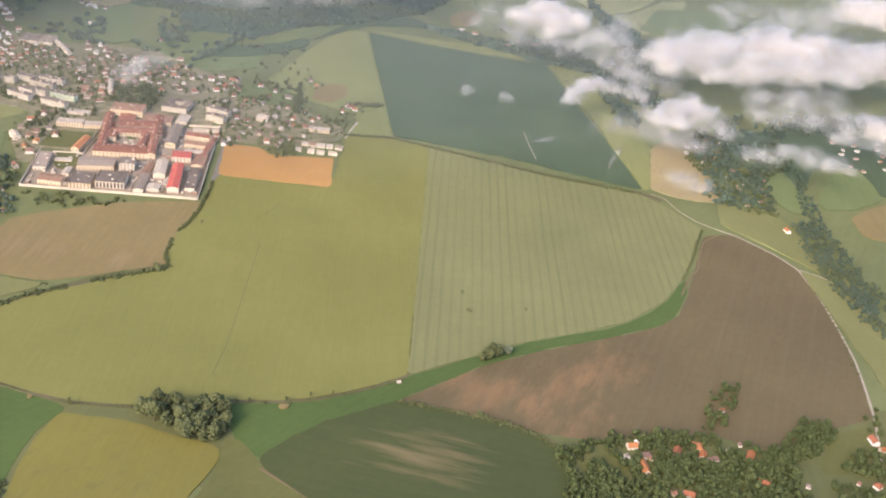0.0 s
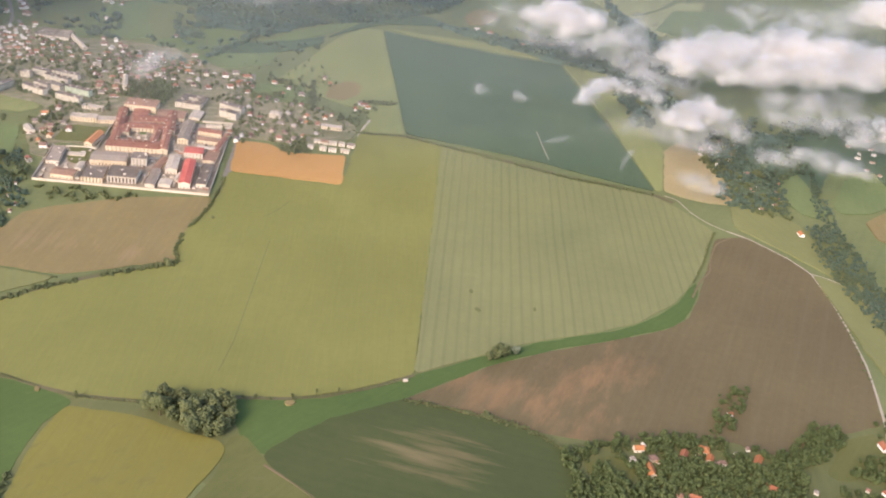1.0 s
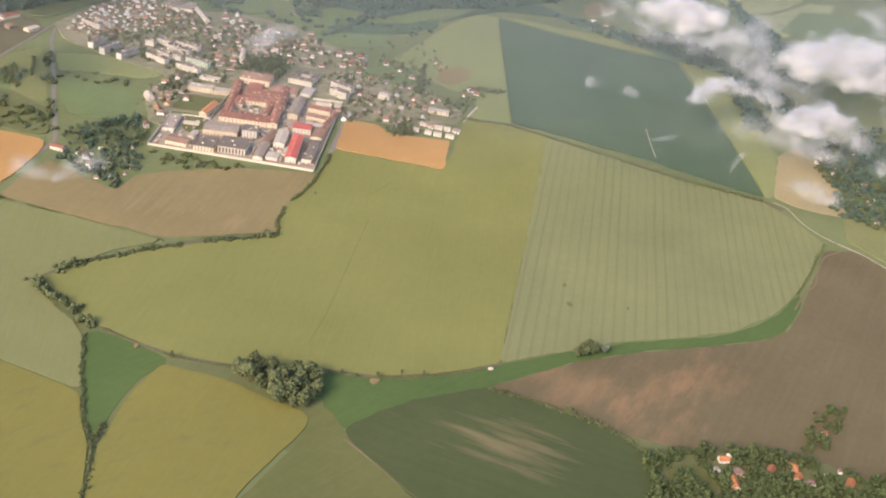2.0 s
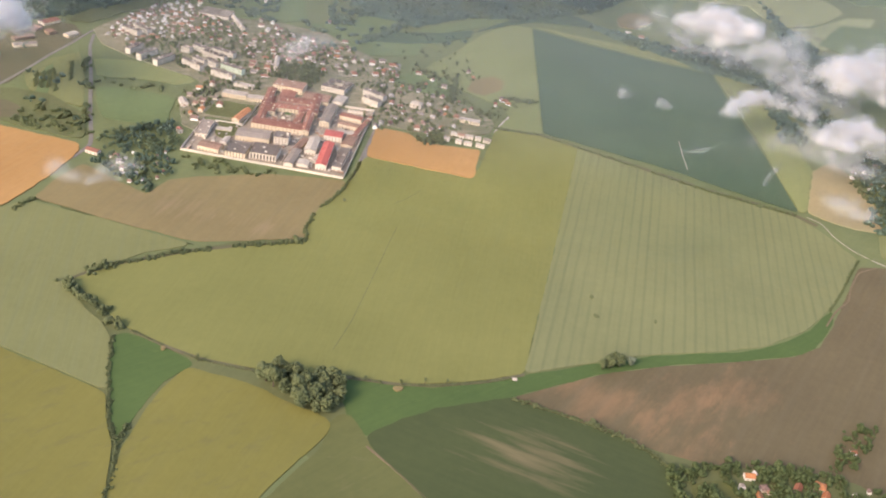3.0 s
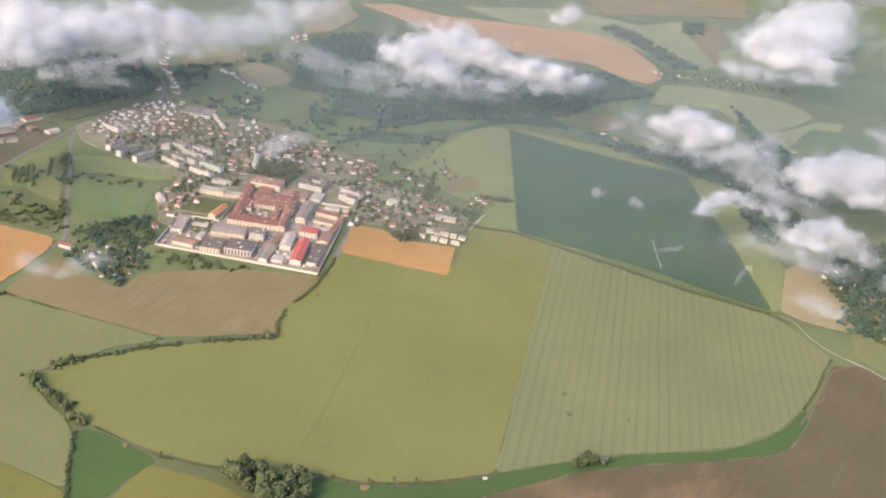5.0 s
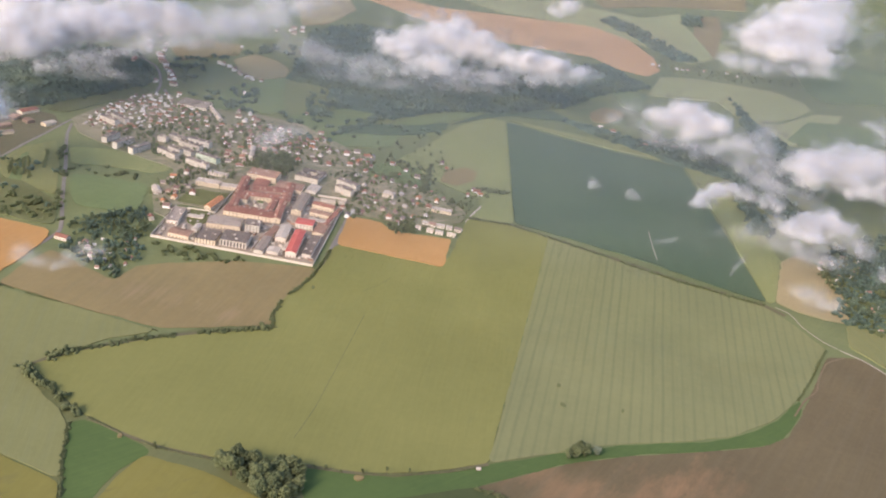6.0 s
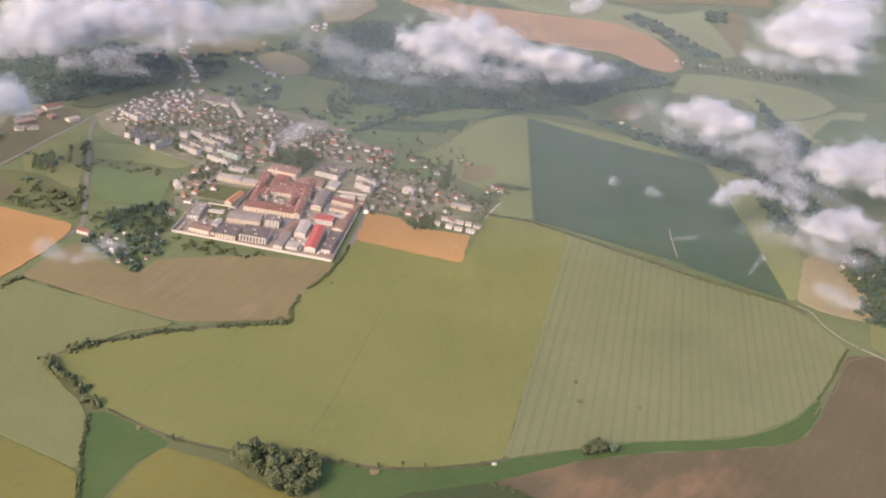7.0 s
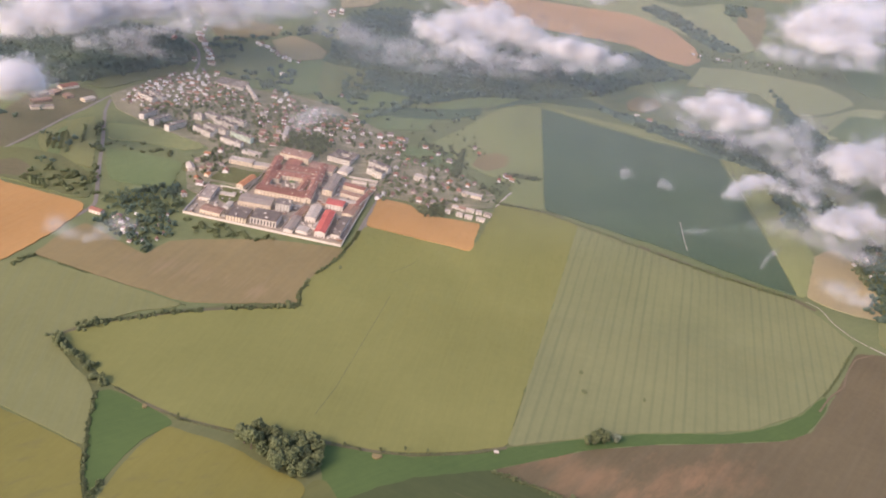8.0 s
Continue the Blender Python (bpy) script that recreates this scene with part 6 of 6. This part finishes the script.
cloud([(412, 2385, 104, 36), (469, 2395, 103, 33), (396, 2475, 102, 28), (551, 2460, 103, 34), (657, 2525, 105, 38)], THIN, 8, "wisp")
cloud([(209, 1808, 92, 29), (245, 1845, 94, 35), (292, 1864, 94, 35), (321, 1804, 93, 31), (268, 1752, 92, 29)], WHITE, 9, "cloud")
cloud([(356, 1783, 87, 29), (374, 1749, 86, 22), (188, 1750, 85, 20), (307, 1687, 86, 23), (257, 1679, 85, 19)], THIN, 10, "wisp")
cloud([(450, 1679, 87, 28), (496, 1725, 89, 37), (459, 1612, 87, 27), (549, 1725, 92, 48), (622, 1773, 93, 52), (689, 1812, 94, 56), (742, 1799, 93, 54), (800, 1803, 93, 52)], WHITE, 11, "cloud")
cloud([(849, 1782, 92, 50), (911, 1794, 92, 48), (978, 1817, 93, 52), (609, 1648, 90, 40), (727, 1671, 89, 37), (529, 1619, 87, 30), (816, 1693, 88, 30), (1040, 1824, 92, 47)], WHITE, 12, "cloud")
cloud([(900, 2123, 98, 40), (925, 2049, 96, 33), (687, 2081, 95, 27), (669, 1966, 93, 20), (817, 2028, 95, 27)], THIN, 13, "wisp")
cloud([(1004, 2189, 100, 48), (1073, 2189, 102, 58), (1157, 2200, 104, 62)], WHITE, 14, "cloud")
cloud([(575, 1437, 77, 29), (648, 1443, 77, 30), (721, 1460, 77, 29), (596, 1554, 76, 25), (664, 1548, 77, 28), (752, 1570, 77, 28)], THIN, 15, "wisp")
cloud([(388, 1386, 70, 16), (430, 1426, 72, 23), (469, 1465, 72, 22), (490, 1442, 71, 21), (427, 1366, 70, 16)], WHITE, 16, "cloud")
cloud([(507, 1416, 67, 21), (510, 1365, 66, 16), (401, 1345, 66, 16), (467, 1380, 67, 18), (381, 1425, 67, 19)], THIN, 17, "wisp")
cloud([(518, 1302, 62, 16), (542, 1298, 62, 18), (587, 1336, 62, 17), (603, 1298, 63, 19), (637, 1297, 63, 20), (674, 1289, 62, 17), (641, 1344, 62, 15)], THIN, 18, "wisp")
cloud([(776, 1472, 69, 27), (795, 1448, 69, 27), (842, 1467, 70, 32)], WHITE, 19, "cloud")
cloud([(726, 1439, 66, 22), (686, 1408, 64, 18), (763, 1391, 65, 20)], THIN, 20, "wisp")
cloud([(262, 1427, 63, 11), (275, 1480, 63, 13), (306, 1539, 63, 14), (334, 1547, 63, 14)], WHITE, 21, "cloud")
cloud([(359, 1526, 64, 18), (381, 1512, 64, 18), (268, 1442, 63, 14), (291, 1512, 64, 14), (318, 1546, 64, 16), (398, 1494, 64, 15)], THIN, 22, "wisp")
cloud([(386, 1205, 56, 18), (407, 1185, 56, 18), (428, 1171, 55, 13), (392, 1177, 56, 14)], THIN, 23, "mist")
cloud([(100, 1447, 63, 10), (108, 1420, 63, 11), (96, 1419, 62, 7)], THIN, 24, "tuft")
cloud([(159, 1429, 63, 11), (170, 1406, 63, 11), (155, 1403, 62, 7)], THIN, 25, "tuft")
cloud([(189, 1246, 59, 5), (203, 1257, 60, 6), (217, 1272, 60, 7), (229, 1287, 59, 4)], THIN, 26, "tuft")
cloud([(324, 1275, 59, 6), (314, 1250, 60, 7), (304, 1221, 60, 6), (294, 1194, 59, 5)], THIN, 27, "tuft")
cloud([(-510, 858, 62, 9), (-492, 842, 63, 11), (-468, 830, 63, 12), (-496, 828, 62, 9)], THIN, 28, "tuft")
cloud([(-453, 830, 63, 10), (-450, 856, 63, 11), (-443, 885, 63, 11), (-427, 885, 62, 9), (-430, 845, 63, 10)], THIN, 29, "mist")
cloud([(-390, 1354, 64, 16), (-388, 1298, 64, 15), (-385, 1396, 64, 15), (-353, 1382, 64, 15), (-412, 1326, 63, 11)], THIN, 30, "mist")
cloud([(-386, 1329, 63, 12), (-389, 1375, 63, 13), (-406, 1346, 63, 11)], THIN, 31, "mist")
cloud([(-36, 2693, 110, 40), (-9, 2792, 109, 34), (-55, 2627, 106, 26)], THIN, 32, "wisp")
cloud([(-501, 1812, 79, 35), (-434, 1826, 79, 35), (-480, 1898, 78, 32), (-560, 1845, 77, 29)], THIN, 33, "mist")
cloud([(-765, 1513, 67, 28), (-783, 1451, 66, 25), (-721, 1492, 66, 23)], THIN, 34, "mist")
cloud([(-928, 1350, 115, 40), (-864, 1311, 112, 28), (-871, 1424, 116, 43), (-759, 1580, 116, 42), (-802, 1559, 116, 45)], WHITE, 101, "cloud")
cloud([(-714, 1612, 109, 36), (-682, 1674, 111, 44), (-650, 1747, 111, 45), (-611, 1809, 111, 43), (-572, 1885, 111, 42), (-691, 1534, 106, 23), (-743, 1407, 106, 24), (-762, 1332, 105, 22)], THIN, 102, "wisp")
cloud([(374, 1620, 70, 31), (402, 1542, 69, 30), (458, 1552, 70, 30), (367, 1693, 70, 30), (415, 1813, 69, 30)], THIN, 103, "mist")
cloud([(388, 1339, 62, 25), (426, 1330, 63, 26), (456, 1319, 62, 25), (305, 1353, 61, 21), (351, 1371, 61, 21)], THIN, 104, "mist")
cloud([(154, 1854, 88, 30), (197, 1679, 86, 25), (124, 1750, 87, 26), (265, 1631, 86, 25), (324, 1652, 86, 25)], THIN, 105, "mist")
cloud([(394, 1833, 72, 26), (410, 1731, 72, 24), (343, 1639, 71, 21), (402, 1569, 72, 22), (449, 1958, 73, 27)], THIN, 106, "wisp")
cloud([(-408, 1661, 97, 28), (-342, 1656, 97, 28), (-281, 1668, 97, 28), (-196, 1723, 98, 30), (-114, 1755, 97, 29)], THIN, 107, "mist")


def haze(x, y, z, rx, ry, thick, seed):
    """A wide, flat lens of thin haze, densest over its middle and fading to nothing at its rim."""
    bm = bmesh.new()
    rings, spokes = 14, 40
    tops, lows = [], []
    for i in range(1, rings + 1):
        q = i / rings
        tops.append([])
        lows.append([])
        for k in range(spokes):
            a = k / spokes * 6.28319
            px, py = math.cos(a) * q * rx, math.sin(a) * q * ry
            h = thick * (1 - q * q) * (1 + 0.5 * noise.noise(Vector((px * 0.002, py * 0.002, seed))))
            tops[-1].append(bm.verts.new((px, py, h)))
            lows[-1].append(bm.verts.new((px, py, -h * 0.4 - 0.5)))
    for sheet, h, flip in ((tops, thick, 1), (lows, -thick * 0.4, -1)):
        mid = bm.verts.new((0, 0, h))
        for k in range(spokes):
            bm.faces.new((mid, sheet[0][k], sheet[0][(k + 1) % spokes])[::flip])
        for a, b in zip(sheet, sheet[1:]):
            for k in range(spokes):
                bm.faces.new((a[k], b[k], b[(k + 1) % spokes], a[(k + 1) % spokes])[::flip])
    for k in range(spokes):
        bm.faces.new((tops[-1][k], lows[-1][k], lows[-1][(k + 1) % spokes], tops[-1][(k + 1) % spokes]))
    full = [1.0 - (v.co.x / rx) ** 2 - (v.co.y / ry) ** 2 for v in bm.verts]
    me = mesh_of("haze_layer", bm, MAT["haze"], True)
    me.attributes.new("fullness", "FLOAT", "POINT").data.foreach_set("value", np.array(full, np.float32))
    ob = new("haze_layer", me)
    ob.location = (x, y, z)
    return tagged(ob, "thin pale haze layer hanging over the far land", "haze", "haze layers", "stuff")


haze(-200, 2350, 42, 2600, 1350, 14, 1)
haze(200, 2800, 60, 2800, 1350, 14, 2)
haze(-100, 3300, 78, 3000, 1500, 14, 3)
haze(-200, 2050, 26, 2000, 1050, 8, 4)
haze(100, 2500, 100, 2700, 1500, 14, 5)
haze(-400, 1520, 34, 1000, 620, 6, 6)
